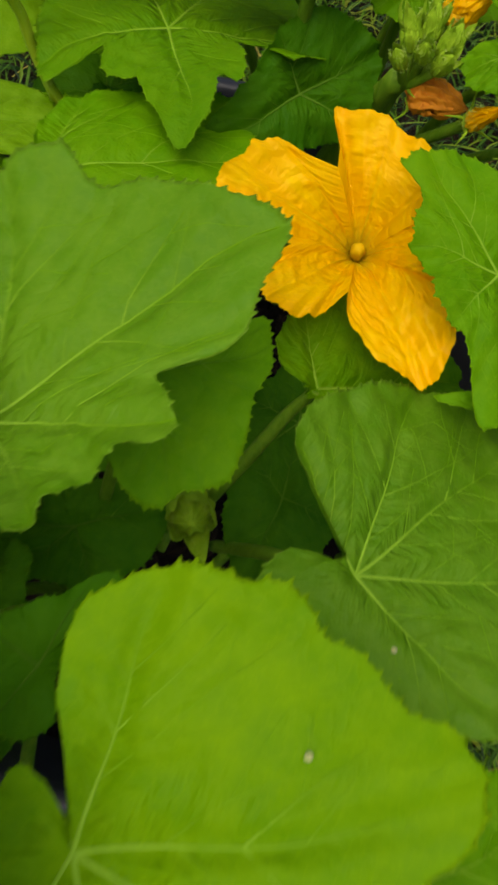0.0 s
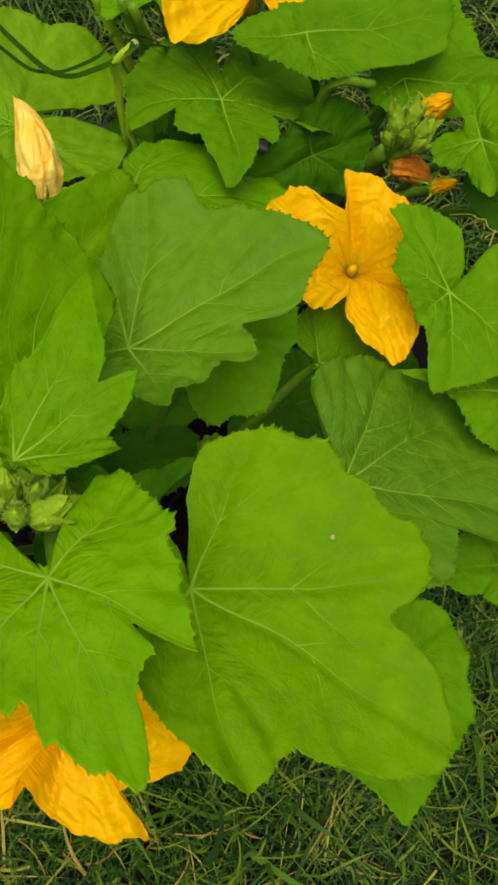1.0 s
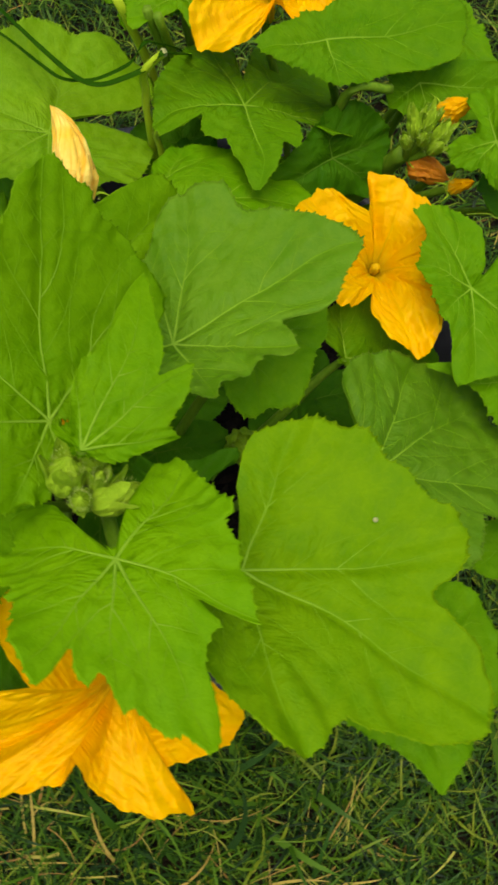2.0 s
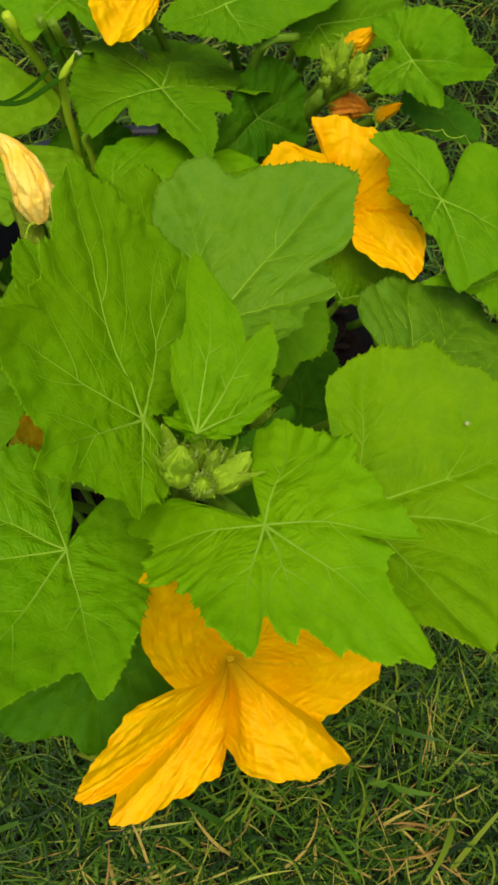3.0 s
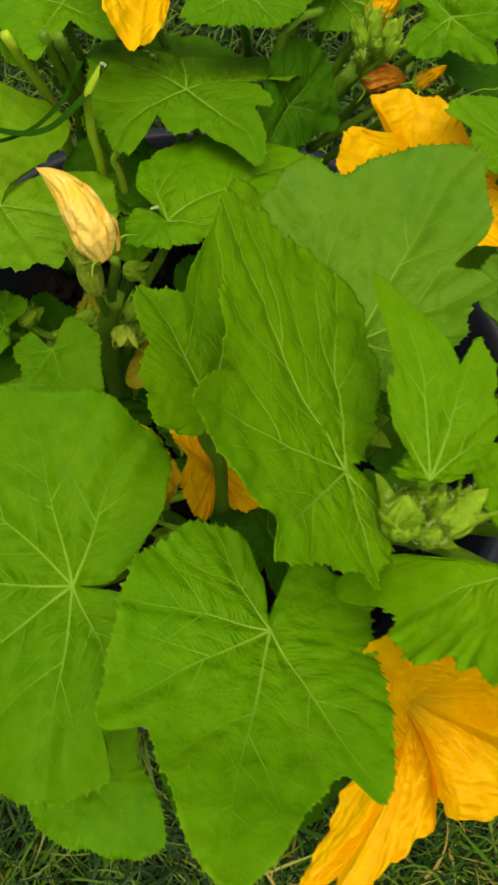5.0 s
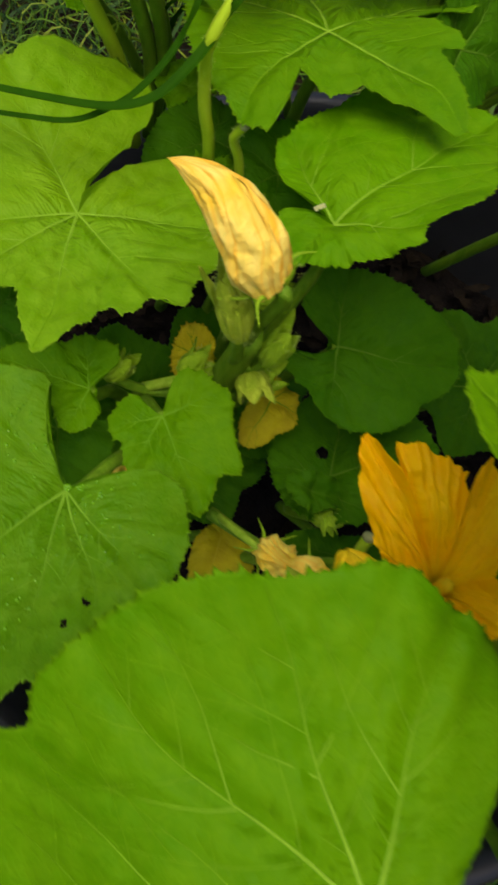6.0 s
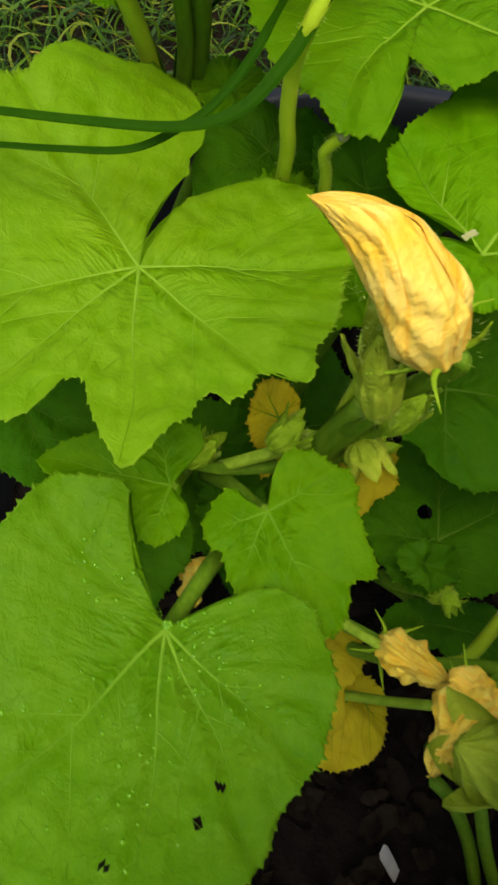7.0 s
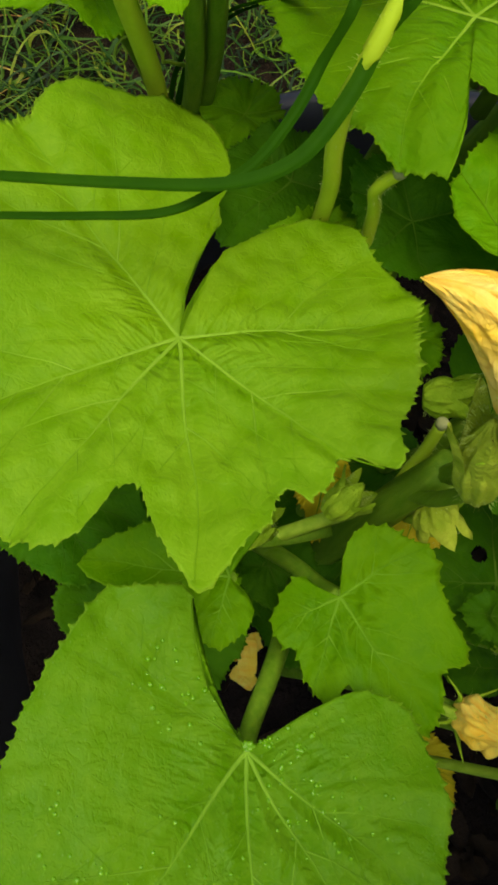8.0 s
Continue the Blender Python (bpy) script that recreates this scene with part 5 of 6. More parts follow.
leaf(plants[1], leaf_dark, (-0.342, 0.824, 0.473), (-0.08, 1, -0.01), (-0.1, 0, 1), (0, 0, 0), (-0.28, 0.8, 0.25),
     [(-176.3, 5.9), (-156.4, 6.2), (-143.4, 5.4), (-119.9, 5.1), (-81.3, 5.1), (-38, 6.0), (0, 6.8), (32.6, 6.4), (72.6, 4.7), (108.6, 3.9), (139.1, 4.7), (150.5, 5.7), (165.3, 6.1)])
leaf(plants[1], leaf_mid, (-0.115, 0.928, 0.497), (-0.56, 0.83, 0.08), (0, -0.1, 1), (0, 0, 0), (-0.15, 0.95, 0.3),
     [(-156.4, 2.1), (-111, 2.3), (-55.8, 2.2), (0, 2.8), (40.5, 2.6), (77.6, 2.8), (129.1, 1.8)])
leaf(plants[1], leaf_dark, (-0.125, 0.875, 0.5), (-0.98, -0.19, -0.02), (0, -0.1, 1), (0, 0, 0), (-0.18, 0.88, 0.3),
     [(-165.4, 3.3), (-130.5, 3.6), (-87.5, 3.7), (-44.6, 4.4), (0, 6.4), (19.8, 5.0), (61.7, 3.3), (103.5, 4.8), (139.8, 4.8), (160, 4.0)])
leaf(plants[1], leaf_dark, (-0.112, 0.801, 0.54), (0.86, -0.51, -0.05), (0, -0.1, 1), (0, 0, 0), (-0.15, 0.82, 0.3),
     [(-144.7, 3.6), (-92.5, 3.8), (-45.3, 4.8), (0, 5.8), (31, 5.7), (45.6, 3.5), (87.1, 4.1), (127.7, 4.1), (171.3, 3.4)])
leaf(plants[1], leaf_mid, (-0.152, 0.83, 0.53), (0.35, -0.93, -0.09), (0, -0.1, 1), (0, 0, 0), (-0.18, 0.85, 0.3),
     [(-168.8, 1.6), (-133.3, 3.2), (-105.6, 3.0), (-41.5, 2.6), (0, 4.5), (18.5, 3.4), (65.6, 1.9), (118.4, 1.1)])
leaf(plants[1], leaf_mid, (-0.149, 0.756, 0.521), (-0.92, 0.39, 0.04), (0, -0.1, 1), (0, 0, 0), (-0.18, 0.76, 0.3),
     [(-127.3, 1.8), (-91.2, 2.3), (-50.5, 3.0), (0, 3.6), (35.4, 3.5), (66.3, 2.7), (98.1, 2.2), (144, 1.5)])
# dark green here paints in the shade cast by the leaves above
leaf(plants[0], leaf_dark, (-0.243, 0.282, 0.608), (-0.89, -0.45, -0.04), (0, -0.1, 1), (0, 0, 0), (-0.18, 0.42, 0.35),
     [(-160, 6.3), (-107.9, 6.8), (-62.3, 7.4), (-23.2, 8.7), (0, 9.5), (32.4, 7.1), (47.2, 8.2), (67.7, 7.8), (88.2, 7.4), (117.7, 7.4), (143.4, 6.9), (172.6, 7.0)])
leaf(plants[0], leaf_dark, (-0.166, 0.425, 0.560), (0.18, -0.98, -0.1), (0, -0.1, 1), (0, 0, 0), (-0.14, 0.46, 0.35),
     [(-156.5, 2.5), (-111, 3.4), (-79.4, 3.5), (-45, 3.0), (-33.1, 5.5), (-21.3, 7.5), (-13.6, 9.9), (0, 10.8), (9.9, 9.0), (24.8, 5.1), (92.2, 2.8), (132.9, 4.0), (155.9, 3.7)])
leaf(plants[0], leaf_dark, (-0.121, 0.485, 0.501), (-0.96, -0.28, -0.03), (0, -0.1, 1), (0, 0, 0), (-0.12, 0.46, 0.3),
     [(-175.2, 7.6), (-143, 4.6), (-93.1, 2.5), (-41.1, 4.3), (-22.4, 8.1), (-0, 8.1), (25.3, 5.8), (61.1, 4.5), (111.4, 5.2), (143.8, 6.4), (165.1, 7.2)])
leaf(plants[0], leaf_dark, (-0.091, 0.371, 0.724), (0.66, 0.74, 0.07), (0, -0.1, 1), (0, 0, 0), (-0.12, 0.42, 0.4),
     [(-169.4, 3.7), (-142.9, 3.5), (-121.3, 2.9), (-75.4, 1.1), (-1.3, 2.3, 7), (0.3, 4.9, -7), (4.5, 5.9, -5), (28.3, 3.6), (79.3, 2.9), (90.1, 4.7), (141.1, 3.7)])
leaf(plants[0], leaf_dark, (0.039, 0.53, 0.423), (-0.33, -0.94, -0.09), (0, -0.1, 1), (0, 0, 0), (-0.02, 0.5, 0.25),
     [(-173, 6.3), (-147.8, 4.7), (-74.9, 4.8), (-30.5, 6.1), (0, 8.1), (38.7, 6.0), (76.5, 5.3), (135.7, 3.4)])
leaf(plants[2], leaf_mid, (-0.138, 0.966, 0.632), (-0.84, 0.53, 0.08), (0, -0.15, 0.99), (0, 0, 0), (-0.1, 0.97, 0.4),
     [(-164.8, 5.9), (-121.7, 7.1), (-67.6, 7.0), (-30.2, 7.9), (0, 9.2), (53.7, 6.4), (79.5, 7.4), (88.5, 5.3), (120.3, 2.6), (156.2, 6.3)])
leaf(plants[2], leaf_mid, (-0.177, 0.985, 0.595), (0.97, 0.24, 0.04), (0, -0.15, 0.99), (0, 0, 0), (-0.1, 1.0, 0.35),
     [(-163.4, 3.6), (-138.2, 4.4), (-82.3, 2.2), (-25.1, 5.1), (0, 7.4), (33.9, 6.6), (96.4, 4.9), (149.9, 6.5)])
leaf(plants[1], leaf_yellow, (-0.245, 0.615, 0.355), (-0.76, -0.65, -0.06), (0, -0.1, 1), (0, 0, 0), (-0.26, 0.66, 0.2),
     [(-162.7, 1.0), (-97.5, 1.4), (-21.6, 4.0), (0, 7.7), (14.1, 7.5), (27.5, 6.6), (34.8, 4.5), (51.3, 4.2), (74.3, 3.3), (108.7, 1.9)])
leaf(plants[1], leaf_yellow, (-0.24, 0.562, 0.309), (-0.99, -0.09, 0.09), (0.1, -0.1, 0.99), (0, 0, 0), (-0.24, 0.63, 0.15),
     [(-71.3, 1.1), (-29.7, 4.1), (-14.7, 5.9), (0, 6.8), (17.7, 6.3), (38.5, 5.7), (72, 4.0), (113.1, 2.5), (161.5, 1.5)])
leaf(plants[1], leaf_yellow, (-0.212, 0.733, 0.448), (-0.72, -0.57, -0.39), (-0.28, -0.28, 0.92), (0, 0, 0), (-0.22, 0.73, 0.25),
     [(-150.6, 2.4), (-88.2, 1.8), (-18.4, 2.5), (0, 3.9), (25, 2.3), (110.3, 1.4), (173.7, 2.2)])
leaf(plants[1], leaf_yellow, (-0.16, 0.688, 0.401), (-0.83, -0.56, -0.08), (0.1, -0.29, 0.95), (0, 0, 0), (-0.2, 0.7, 0.2),
     [(-172, 1.6), (-94, 1.6), (-35.6, 2.9), (0, 4.8), (33.2, 3.2), (67.7, 2.9), (107, 2.2)])
leaf(plants[0], leaf_mid, (-0.376, 0.295, 0.66), (0.45, -0.89, -0.09), (0, -0.1, 1), (0, 0, 0), (-0.2, 0.42, 0.35),
     [(-142.5, 4.5), (-94.9, 4.1), (-54.9, 4.0), (-33.5, 4.7), (-14.2, 5.8), (0, 6.4), (12.1, 5.6), (62.8, 3.5), (100.7, 5.4), (120.2, 5.9), (164.6, 5.3)])
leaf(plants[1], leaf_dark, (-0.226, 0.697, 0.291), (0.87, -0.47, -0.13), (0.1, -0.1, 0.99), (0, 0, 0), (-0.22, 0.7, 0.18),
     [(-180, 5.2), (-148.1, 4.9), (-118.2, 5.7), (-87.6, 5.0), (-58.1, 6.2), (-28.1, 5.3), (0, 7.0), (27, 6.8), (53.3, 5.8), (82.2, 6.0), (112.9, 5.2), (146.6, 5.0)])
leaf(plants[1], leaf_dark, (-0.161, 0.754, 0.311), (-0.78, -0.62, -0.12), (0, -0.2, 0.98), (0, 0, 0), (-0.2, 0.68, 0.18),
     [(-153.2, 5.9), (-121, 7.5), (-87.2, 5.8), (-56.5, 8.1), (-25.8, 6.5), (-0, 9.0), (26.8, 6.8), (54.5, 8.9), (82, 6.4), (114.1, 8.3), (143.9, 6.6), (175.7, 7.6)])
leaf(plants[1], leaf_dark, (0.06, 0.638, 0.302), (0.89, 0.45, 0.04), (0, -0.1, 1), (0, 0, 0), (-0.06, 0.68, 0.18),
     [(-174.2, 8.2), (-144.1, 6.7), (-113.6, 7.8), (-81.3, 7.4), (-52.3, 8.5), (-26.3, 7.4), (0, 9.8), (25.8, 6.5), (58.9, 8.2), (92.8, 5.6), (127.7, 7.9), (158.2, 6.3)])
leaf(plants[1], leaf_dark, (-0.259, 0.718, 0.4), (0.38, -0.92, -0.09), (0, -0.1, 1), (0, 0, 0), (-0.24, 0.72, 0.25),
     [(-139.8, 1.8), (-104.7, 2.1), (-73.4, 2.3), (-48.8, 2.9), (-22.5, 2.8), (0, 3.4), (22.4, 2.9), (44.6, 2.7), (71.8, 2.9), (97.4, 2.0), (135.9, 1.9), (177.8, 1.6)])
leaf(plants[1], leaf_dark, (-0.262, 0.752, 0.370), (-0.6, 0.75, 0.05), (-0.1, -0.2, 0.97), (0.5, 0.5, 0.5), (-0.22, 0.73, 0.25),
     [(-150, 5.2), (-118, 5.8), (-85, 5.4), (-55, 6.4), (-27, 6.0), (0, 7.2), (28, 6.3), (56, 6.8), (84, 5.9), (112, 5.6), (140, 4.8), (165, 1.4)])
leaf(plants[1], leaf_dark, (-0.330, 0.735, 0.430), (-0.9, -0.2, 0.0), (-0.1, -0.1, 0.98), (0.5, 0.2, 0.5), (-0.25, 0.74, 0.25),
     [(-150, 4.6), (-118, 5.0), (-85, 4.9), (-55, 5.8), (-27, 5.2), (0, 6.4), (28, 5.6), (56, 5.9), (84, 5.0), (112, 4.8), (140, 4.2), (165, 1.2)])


# ---------------------------------------------------------------- flowers

# open flower above the dark gap
blossom(plants[2], (0.077, 0.650, 0.625), (0.0, -0.18, 1.0),
        [(-0.013, 0.656, 0.71), (0.092, 0.705, 0.694), (0.126, 0.618, 0.700), (0.110, 0.536, 0.672), (0.015, 0.576, 0.70)],
        [(0.058, 0.676, 0.685), (0.116, 0.642, 0.690), (0.119, 0.599, 0.682), (0.066, 0.600, 0.668), (0.030, 0.625, 0.680)],
        (0.05, 0.75, 0.35), 0.006, "wide open orange squash flower with five petals",
        shapes=[(0.38, 0.45), (0.36, 0.5), (1.3, 0.1), (1.5, 0.35), (0.7, 0.25)], deep=0.008)
# large flower hanging over the grass
blossom(plants[0], (-0.130, 0.237, 0.607), (0.05, -0.45, 0.88),
        [(-0.196, 0.296, 0.810), (-0.035, 0.216, 0.725), (-0.092, 0.138, 0.577), (-0.215, 0.147, 0.602), (-0.268, 0.189, 0.662)],
        [(-0.110, 0.262, 0.740), (-0.085, 0.180, 0.663), (-0.160, 0.184, 0.642), (-0.247, 0.170, 0.640), (-0.190, 0.229, 0.700)],
        (-0.14, 0.40, 0.45), 0.006, "very large open orange squash flower drooping over the grass", False,
        shapes=[(1.2, 0.05), (1.7, 0.0), (0.5, 0.35), (0.35, 0.25), (0.6, 0.05)], rear=0.065, deep=0.034, throat=0.010)
# flower half hidden behind the stalk
blossom(plants[0], (-0.189, 0.490, 0.578), (0.02, -0.1, 1.0),
        [(-0.196, 0.572, 0.578), (-0.158, 0.562, 0.602), (-0.126, 0.520, 0.600), (-0.172, 0.435, 0.603), (-0.228, 0.451, 0.598)],
        [(-0.178, 0.558, 0.598), (-0.153, 0.528, 0.602), (-0.170, 0.480, 0.608), (-0.200, 0.467, 0.600), (-0.211, 0.500, 0.600)],
        (-0.14, 0.50, 0.30), 0.0, "open orange squash flower half hidden under leaves", shapes=[(0.45, 0.35), (0.45, 0.35), (0.6, 0.3), (0.7, 0.3), (0.8, 0.3)], deep=0.010)
# flower at the far side
blossom(plants[2], (-0.040, 0.972, 0.640), (0.0, -0.1, 1.0),
        [(-0.109, 0.849, 0.670), (0.017, 0.889, 0.660), (0.045, 0.995, 0.690), (-0.040, 1.055, 0.690), (-0.130, 0.985, 0.700)],
        [(-0.036, 0.946, 0.664), (0.014, 0.960, 0.676), (0.010, 1.010, 0.685), (-0.085, 1.015, 0.690), (-0.104, 0.935, 0.690)],
        (0.02, 0.96, 0.35), 0.0, "open orange squash flower with pointed petals",
        shapes=[(1.0, 0.25), (1.3, 0.1), (1.1, 0.1), (1.1, 0.1), (1.2, 0.1)])
# closing and withered flowers
furled(plants[1], (-0.209, 0.672, 0.654), (-0.240, 0.736, 0.704), 0.038, (-0.20, 0.70, 0.48), pale_petal_mat, 2, "pale yellow closed squash flower twisted to a point", (0.004, 0.0, 0.012), rough=0.15)
furled(plants[0], (-0.252, 0.480, 0.588), (-0.245, 0.528, 0.642), 0.046, (-0.2, 0.50, 0.35), golden_petal_mat, 5, "golden orange closed squash flower", (0, 0, 0.01), blunt=0.12)
furled(plants[1], (-0.231, 0.582, 0.404), (-0.226, 0.545, 0.450), 0.026, (-0.25, 0.63, 0.38), tan_petal_mat, 8, "withered yellow squash flower", rough=1.8, blunt=0.1)
furled(plants[1], (-0.216, 0.535, 0.478), (-0.274, 0.519, 0.482), 0.036, (-0.24, 0.60, 0.33), tan_petal_mat, 11, "crumpled withered orange squash flower", rough=2.0, blunt=0.08, turns=1.1)
furled(plants[2], (0.125, 0.815, 0.585), (0.165, 0.793, 0.590), 0.030, (0.09, 0.85, 0.45), rust_petal_mat, 13, "rusty withered squash flower under the buds", blunt=0.1)
furled(plants[2], (0.150, 0.855, 0.615), (0.172, 0.848, 0.650), 0.026, (0.10, 0.86, 0.5), petal_mat, 14, "small folded orange squash flower", blunt=0.1)
furled(plants[2], (0.165, 0.775, 0.600), (0.176, 0.756, 0.640), 0.016, (0.10, 0.84, 0.45), petal_mat, 16, "narrow orange closed squash flower", blunt=0.3)

# buds and growing tips
bud(plants[1], (-0.222, 0.676, 0.596), (-0.226, 0.692, 0.652), 0.018, (-0.205, 0.70, 0.50), 3, "ribbed hairy yellow-green flower bud", 160, fat_bud_mat)
bud(plants[1], (-0.190, 0.680, 0.520), (-0.180, 0.676, 0.560), 0.016, (-0.20, 0.70, 0.46), 4, "small hairy green bud")
bud(plants[1], (-0.195, 0.690, 0.455), (-0.175, 0.682, 0.480), 0.018, (-0.20, 0.70, 0.42), 6, "small hairy green bud")
bud(plants[1], (-0.285, 0.735, 0.480), (-0.270, 0.728, 0.505), 0.014, (-0.23, 0.71, 0.44), 7, "small hairy green bud")
bud(plants[1], (-0.238, 0.492, 0.490), (-0.262, 0.528, 0.515), 0.036, (-0.22, 0.50, 0.30), 9, "fat yellowish green flower bud", 120, fat_bud_mat)
bud(plants[0], (-0.235, 0.420, 0.640), (-0.270, 0.432, 0.655), 0.020, (-0.205, 0.42, 0.60), 12, "long green flower bud")
bud(plants[1], (-0.172, 0.590, 0.362), (-0.160, 0.578, 0.378), 0.012, (-0.17, 0.62, 0.30), 15, "tiny green bud")
bud(plants[0], (-0.035, 0.505, 0.500), (-0.030, 0.480, 0.540), 0.030, (-0.06, 0.48, 0.44), 18, "hairy green bud with long sepals")
for k, (c, e, wide) in enumerate((((-0.167, 0.338, 0.846), (-0.163, 0.351, 0.872), 0.020), ((-0.151, 0.345, 0.845), (-0.148, 0.360, 0.872), 0.013),
                                  ((-0.146, 0.330, 0.846), (-0.123, 0.335, 0.868), 0.017), ((-0.155, 0.330, 0.845), (-0.154, 0.328, 0.866), 0.012),
                                  ((-0.147, 0.339, 0.850), (-0.143, 0.344, 0.872), 0.009), ((-0.158, 0.345, 0.848), (-0.157, 0.350, 0.866), 0.009))):
    bud(plants[0], c, e, wide, (-0.15, 0.36, 0.80), 20 + k, "hairy green bud of the growing tip", 110)
for k, (c, e, wide) in enumerate((((0.118, 0.818, 0.622), (0.114, 0.832, 0.648), 0.013), ((0.130, 0.822, 0.625), (0.133, 0.832, 0.654), 0.013), ((0.140, 0.812, 0.622), (0.150, 0.818, 0.650), 0.014),
                                  ((0.126, 0.808, 0.624), (0.124, 0.802, 0.648), 0.012), ((0.136, 0.802, 0.620), (0.143, 0.796, 0.644), 0.012), ((0.112, 0.806, 0.618), (0.104, 0.804, 0.640), 0.010))):
    bud(plants[2], c, e, wide, (0.115, 0.815, 0.59), 40 + k, "hairy green bud of the growing tip", 60)

# cut stalk stubs


def stub(plant, points, r0, r1, seed, label):
    ob = stalk("stalk_stub", points, r0, r1, stub_mat, plant, label, 0.05)
    line = spline(points, 6)
    end, d = line[-1], line[-1] - line[-2]
    d /= np.linalg.norm(d)
    part("cut_end", mesh("cut_end", *tube_data([end - d * 0.001, end + d * 0.002, end + d * 0.003], [r1 * 1.04, r1 * 1.04, r1 * 0.7], 10), cut_mat), ob, None, "dry whitish cut end")
    fuzz("bristles", line, r0 * 1.0, 160, 0.0022, ob, seed)
    return ob


stub(plants[1], [(-0.150, 0.835, 0.46), (-0.158, 0.828, 0.56), (-0.163, 0.830, 0.60), (-0.164, 0.831, 0.63), (-0.165, 0.827, 0.66), (-0.147, 0.832, 0.682)], 0.0044, 0.0040, 31, "curved yellow-green cut leaf stalk")
stub(plants[1], [(-0.140, 0.805, 0.50), (-0.145, 0.808, 0.56), (-0.151, 0.809, 0.585), (-0.148, 0.803, 0.603)], 0.0036, 0.0031, 32, "short curved cut leaf stalk")
stub(plants[1], [(-0.20, 0.56, 0.28), (-0.180, 0.540, 0.345), (-0.170, 0.541, 0.365), (-0.152, 0.551, 0.40)], 0.0055, 0.0050, 33, "short cut leaf stalk")
stub(plants[1], [(-0.205, 0.70, 0.46), (-0.198, 0.704, 0.515), (-0.196, 0.705, 0.535), (-0.193, 0.708, 0.558)], 0.0036, 0.0030, 34, "short cut leaf stalk")
for a, b in (((-0.150, 0.960, 0.40), (-0.205, 0.935, 0.640)), ((-0.135, 0.965, 0.40), (-0.172, 0.925, 0.640)), ((-0.125, 0.970, 0.40), (-0.160, 0.918, 0.640))):
    m_ = (np.array(a) + np.array(b)) / 2 + np.array((0.01, 0, 0))
    # first stalk takes the yellow-green colour to imitate its lit edge
    stalk("leaf_stalk", [a, m_, b], 0.0058, 0.0050, stub_mat if a[0] < -0.145 else stalk_mat, plants[2], "stout green leaf stalk")
stalk("leaf_stalk", [(0.04, 0.86, 0.45), (0.042, 0.845, 0.639), (0.09, 0.86, 0.640)], 0.006, 0.005, stalk_mat, plants[2], "pale green leaf stalk")

# strap leaves of a tall grass arching over the squash leaf


def strap(points, width, seed):
    line = spline(points, 8)
    d = np.gradient(line, axis=0)
    d /= np.linalg.norm(d, axis=1)[:, None]
    side = np.cross(d, (0, 0, 1))
    side /= np.linalg.norm(side, axis=1)[:, None]
    verts, faces = [], []
    n_ = len(line)
    for i in range(n_):
        t = i / (n_ - 1)
        w = width * 0.5 * (0.35 + 0.65 * math.sin(math.pi * min(1, 0.15 + t * 0.75)))
        for s, lift in ((-1, 0.0012), (-0.5, 0.0003), (0, -0.0012), (0.5, 0.0003), (1, 0.0012)):
            verts.append(line[i] + side[i] * s * w + np.array((0, 0, lift)))
    for i in range(n_ - 1):
        for k in range(4):
            a = i * 5 + k
            faces.append((a, a + 1, a + 6, a + 5))
    return mesh("strap_leaf", verts, faces, strap_mat)


clump = tagged(new("tall_grass"), "long dark green strap leaves of tall grass arching over a squash leaf", "tall grass")
clump.location = (-0.05, 1.06, 0)
part("blade", strap([(-0.05, 1.06, 0.0), (-0.10, 1.0, 0.45), (-0.140, 0.842, 0.672), (-0.161, 0.828, 0.664), (-0.184, 0.819, 0.655), (-0.208, 0.816, 0.645), (-0.232, 0.827, 0.637), (-0.264, 0.858, 0.628), (-0.308, 0.906, 0.615), (-0.36, 0.97, 0.59)], 0.0070, 1), clump)
part("blade", strap([(-0.05, 1.06, 0.0), (-0.11, 1.0, 0.45), (-0.158, 0.854, 0.670), (-0.181, 0.837, 0.655), (-0.209, 0.829, 0.640), (-0.229, 0.831, 0.630), (-0.252, 0.838, 0.622), (-0.278, 0.859, 0.616), (-0.317, 0.895, 0.606), (-0.36, 0.94, 0.58)], 0.0050, 2), clump)

# white specks on leaves
for spot, owner in (((0.031, 0.338, 0.836), 0), ((0.010, 0.281, 0.822), 0), ((0.082, 0.384, 0.712), 0)):
    v, f = turned([(0.0001, 0.0009), (0.0009, 0.0007), (0.0015, 0.0002), (0.0017, -0.0006)], 12)
    part("white_speck", mesh("white_speck", v, f, cut_mat), plants[owner], Matrix.Translation(Vector(spot) + Vector((0, 0, 0.002))), "small white dried speck on a leaf")

# long stalks arching down to the soil, a plastic tag, tendrils, dry scraps
stalk("flower_stalk", [(-0.245, 0.491, 0.360), (-0.229, 0.462, 0.300), (-0.218, 0.414, 0.220), (-0.215, 0.360, 0.130)], 0.0048, 0.0056, stalk_mat, plants[1], "thick arching green flower stalk")
stalk("flower_stalk", [(-0.223, 0.460, 0.340), (-0.214, 0.409, 0.240), (-0.203, 0.345, 0.130)], 0.0045, 0.0055, stalk_mat, plants[1], "green flower stalk")
stalk("flower_stalk", [(-0.243, 0.635, 0.360), (-0.246, 0.615, 0.400), (-0.241, 0.596, 0.410), (-0.234, 0.580, 0.412)], 0.0036, 0.0032, shoot_mat, plants[1], "pale green flower stalk")
stalk("flower_stalk", [(-0.269, 0.584, 0.290), (-0.246, 0.559, 0.330), (-0.238, 0.547, 0.370), (-0.234, 0.538, 0.420)], 0.0036, 0.0032, shoot_mat, plants[1], "pale green flower stalk")
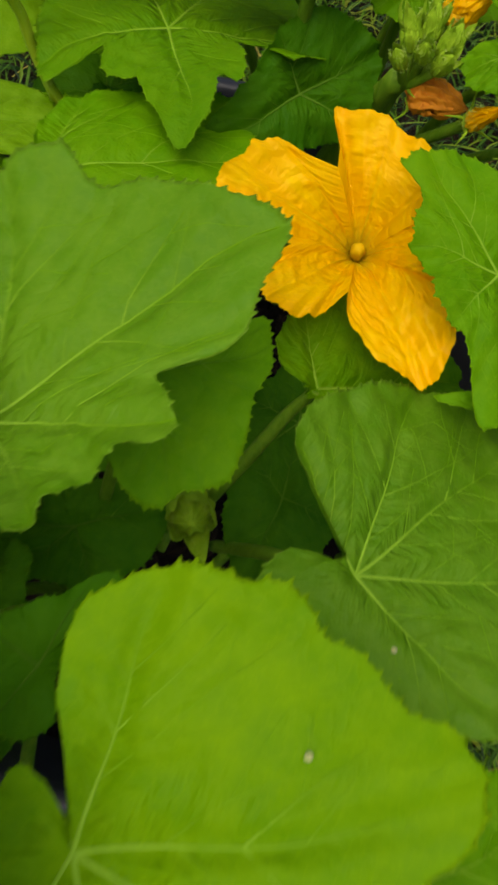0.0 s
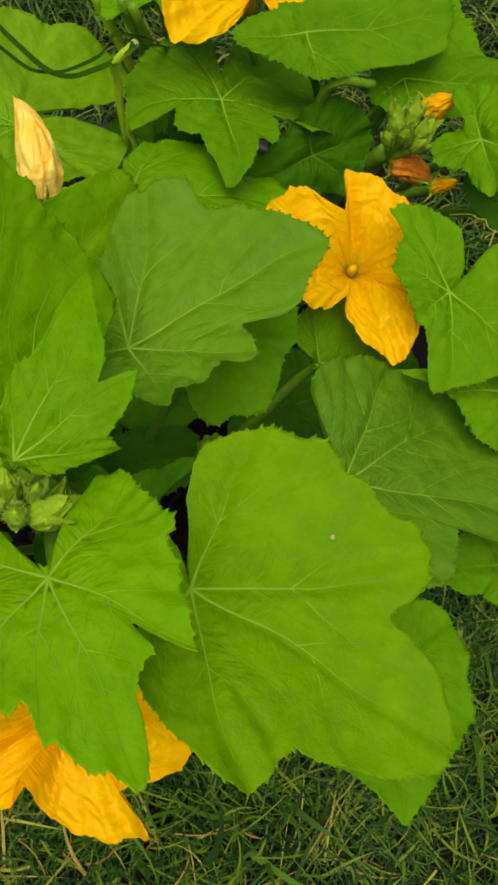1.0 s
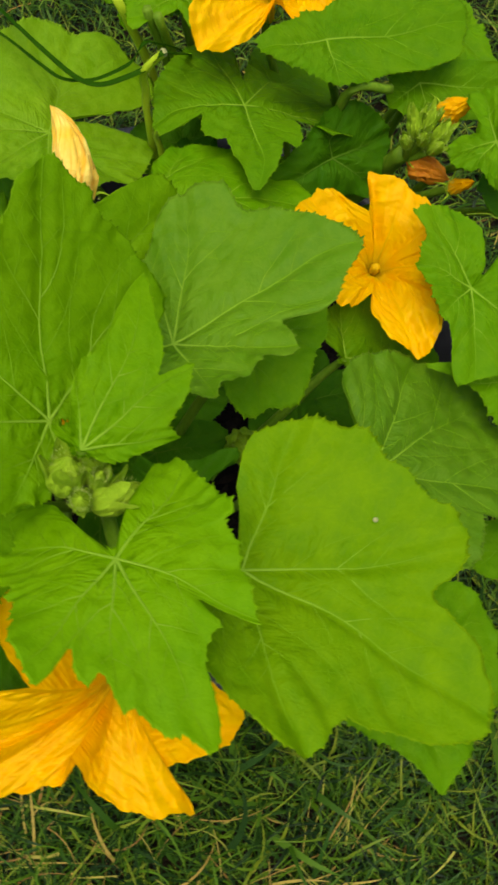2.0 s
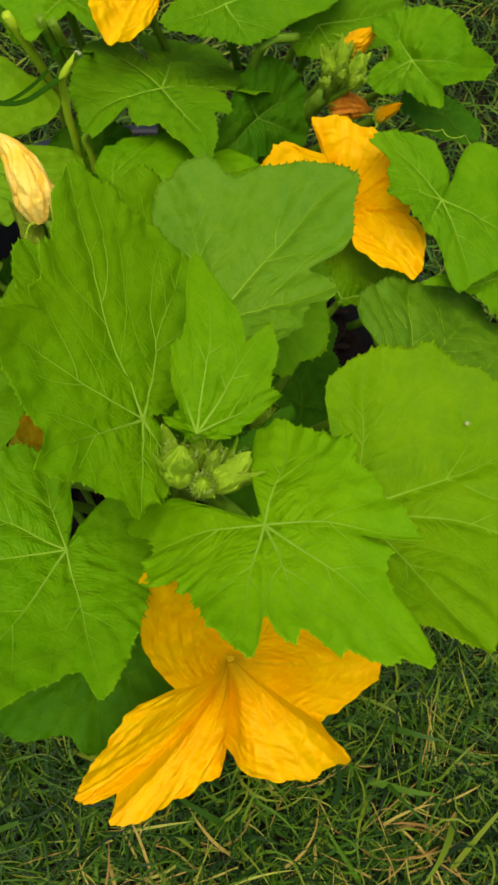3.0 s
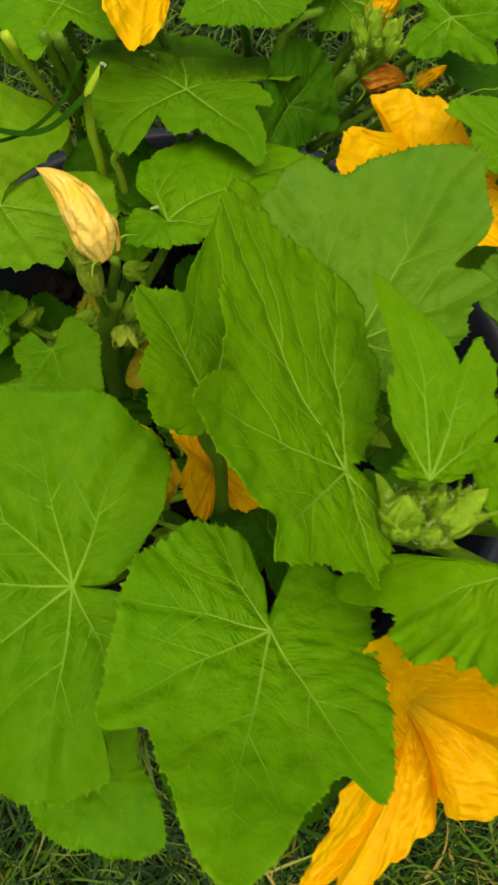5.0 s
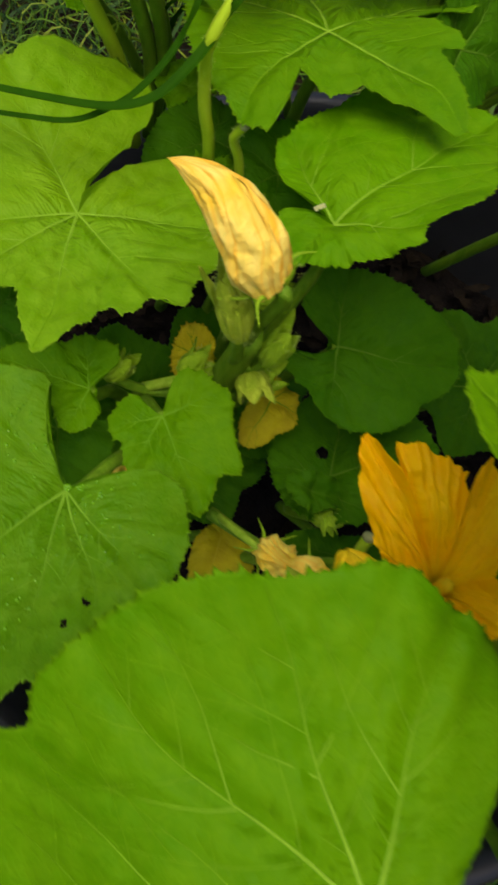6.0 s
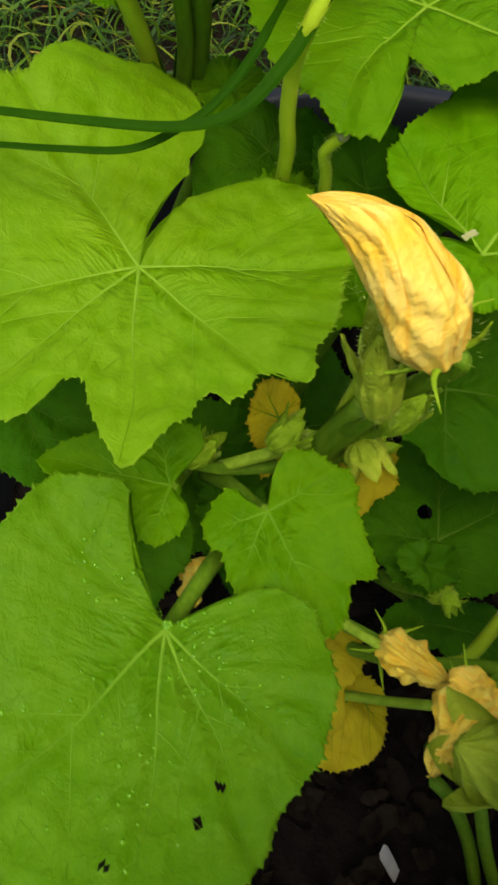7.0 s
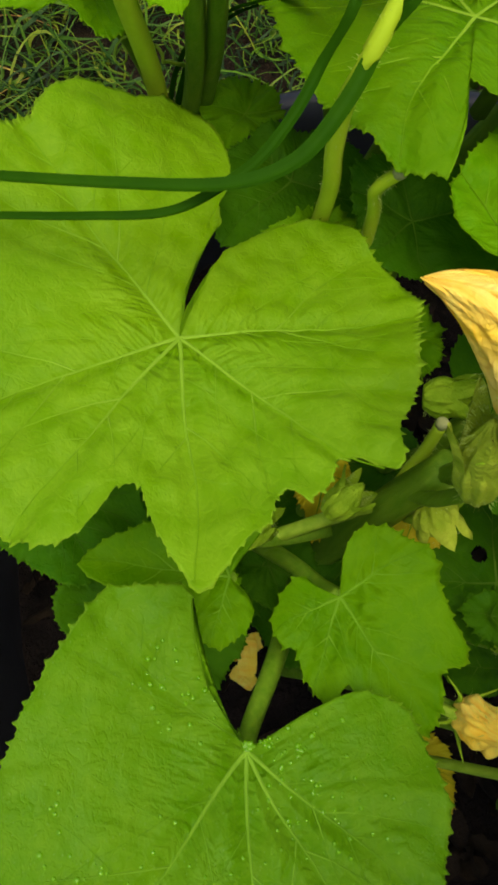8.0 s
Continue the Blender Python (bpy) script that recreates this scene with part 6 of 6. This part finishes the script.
stalk("side_shoot", [(-0.198, 0.692, 0.520), (-0.202, 0.695, 0.500), (-0.223, 0.709, 0.470), (-0.259, 0.726, 0.450), (-0.262, 0.735, 0.420)], 0.0050, 0.0036, shoot_mat, plants[1], "hairy pale green side shoot")
bud(plants[1], (-0.236, 0.715, 0.475), (-0.215, 0.714, 0.490), 0.015, None, 51, "small hairy green bud", 90)
bud(plants[1], (-0.198, 0.685, 0.500), (-0.201, 0.666, 0.490), 0.020, (-0.195, 0.699, 0.500), 52, "hairy yellow-green bud", 110, fat_bud_mat)
bud(plants[1], (-0.176, 0.726, 0.530), (-0.159, 0.709, 0.535), 0.017, None, 53, "pointed green bud", 60)
bud(plants[1], (-0.169, 0.584, 0.385), (-0.173, 0.571, 0.385), 0.010, None, 54, "tiny green bud", 50)


def tendril(plant, points, r, label, curl=0.0, turns=0):
    line = spline(points, 14)
    if curl:
        n_ = len(line)
        t = np.linspace(0, 1, n_)
        env = np.clip((t - 0.3) / 0.4, 0, 1)
        line = line + curl * env[:, None] * np.stack([np.cos(t * 6.283 * turns), np.sin(t * 6.283 * turns), 0.6 * np.sin(t * 6.283 * turns + 1)], 1)
    part("tendril", mesh("tendril", *tube_data(line, np.linspace(r, r * 0.5, len(line)), 6), shoot_mat), plant, None, label)


tendril(plants[2], [(0.174, 0.730, 0.620), (0.187, 0.712, 0.650), (0.202, 0.691, 0.665), (0.242, 0.680, 0.650)], 0.0007, "thin curly pale tendril", 0.003, 4)
tendril(plants[0], [(-0.174, 0.430, 0.620), (-0.165, 0.438, 0.650), (-0.154, 0.446, 0.660), (-0.143, 0.449, 0.660)], 0.0007, "thin pale tendril")
tendril(plants[1], [(-0.123, 0.965, 0.500), (-0.146, 0.964, 0.520), (-0.159, 0.974, 0.530), (-0.174, 0.979, 0.530)], 0.0014, "thin curly pale tendril", 0.006, 4)

tag = tagged(new("plant_tag"), "faded white plastic plant tag stuck in the soil", "plant tag")
tag_base = Vector((-0.267, 0.402, 0.125))
tag.location = tag_base
tv, tf = [], []
for i, (w_, hgt) in enumerate(((0.001, -0.02), (0.005, 0.0), (0.006, 0.03), (0.006, 0.055), (0.004, 0.060))):
    for dx, dy in ((-w_, -0.0006), (w_, -0.0006), (w_, 0.0006), (-w_, 0.0006)):
        tv.append((dx, dy, hgt))
for i in range(4):
    tf += [(4 * i + k, 4 * i + (k + 1) % 4, 4 * i + 4 + (k + 1) % 4, 4 * i + 4 + k) for k in range(4)]
tf += [(3, 2, 1, 0), (16, 17, 18, 19)]
part("blade", mesh("blade", tv, tf, tag_mat, False), tag, Matrix.Translation(tag_base) @ Euler((radians(-38), radians(12), radians(20))).to_matrix().to_4x4())

# dried scrap at the heart of a leaf, shrivelled leaves low in the tub
for spot, size, seed in (((-0.149, 0.715, 0.632), 0.004, 3), ((-0.309, 0.685, 0.420), 0.011, 4), ((-0.315, 0.678, 0.400), 0.009, 5), ((-0.303, 0.691, 0.400), 0.012, 6)):
    sv_, sf_ = [], []
    for i in range(9):
        for j in range(6):
            u, v = i / 8 - 0.5, j / 5 - 0.5
            w_ = size * (0.75 if i in (0, 8) else 1.0)
            sv_.append((u * size * 1.8, v * w_, 0.35 * size * noise.noise((u * 4, v * 4, seed)) + 25 * (v * w_) ** 2))
    sf_ = [(i * 6 + j, i * 6 + j + 1, i * 6 + j + 7, i * 6 + j + 6) for i in range(8) for j in range(5)]
    part("dried_scrap", run_along(mesh("dried_scrap", sv_, sf_, cut_mat if seed == 3 else tan_petal_mat), [(q[0] * 40, q[1] * 40, seed) for q in sv_]), plants[1], Matrix.Translation(Vector(spot)) @ Euler((0.3, 0.2, seed)).to_matrix().to_4x4(), "small dried brown plant scrap")
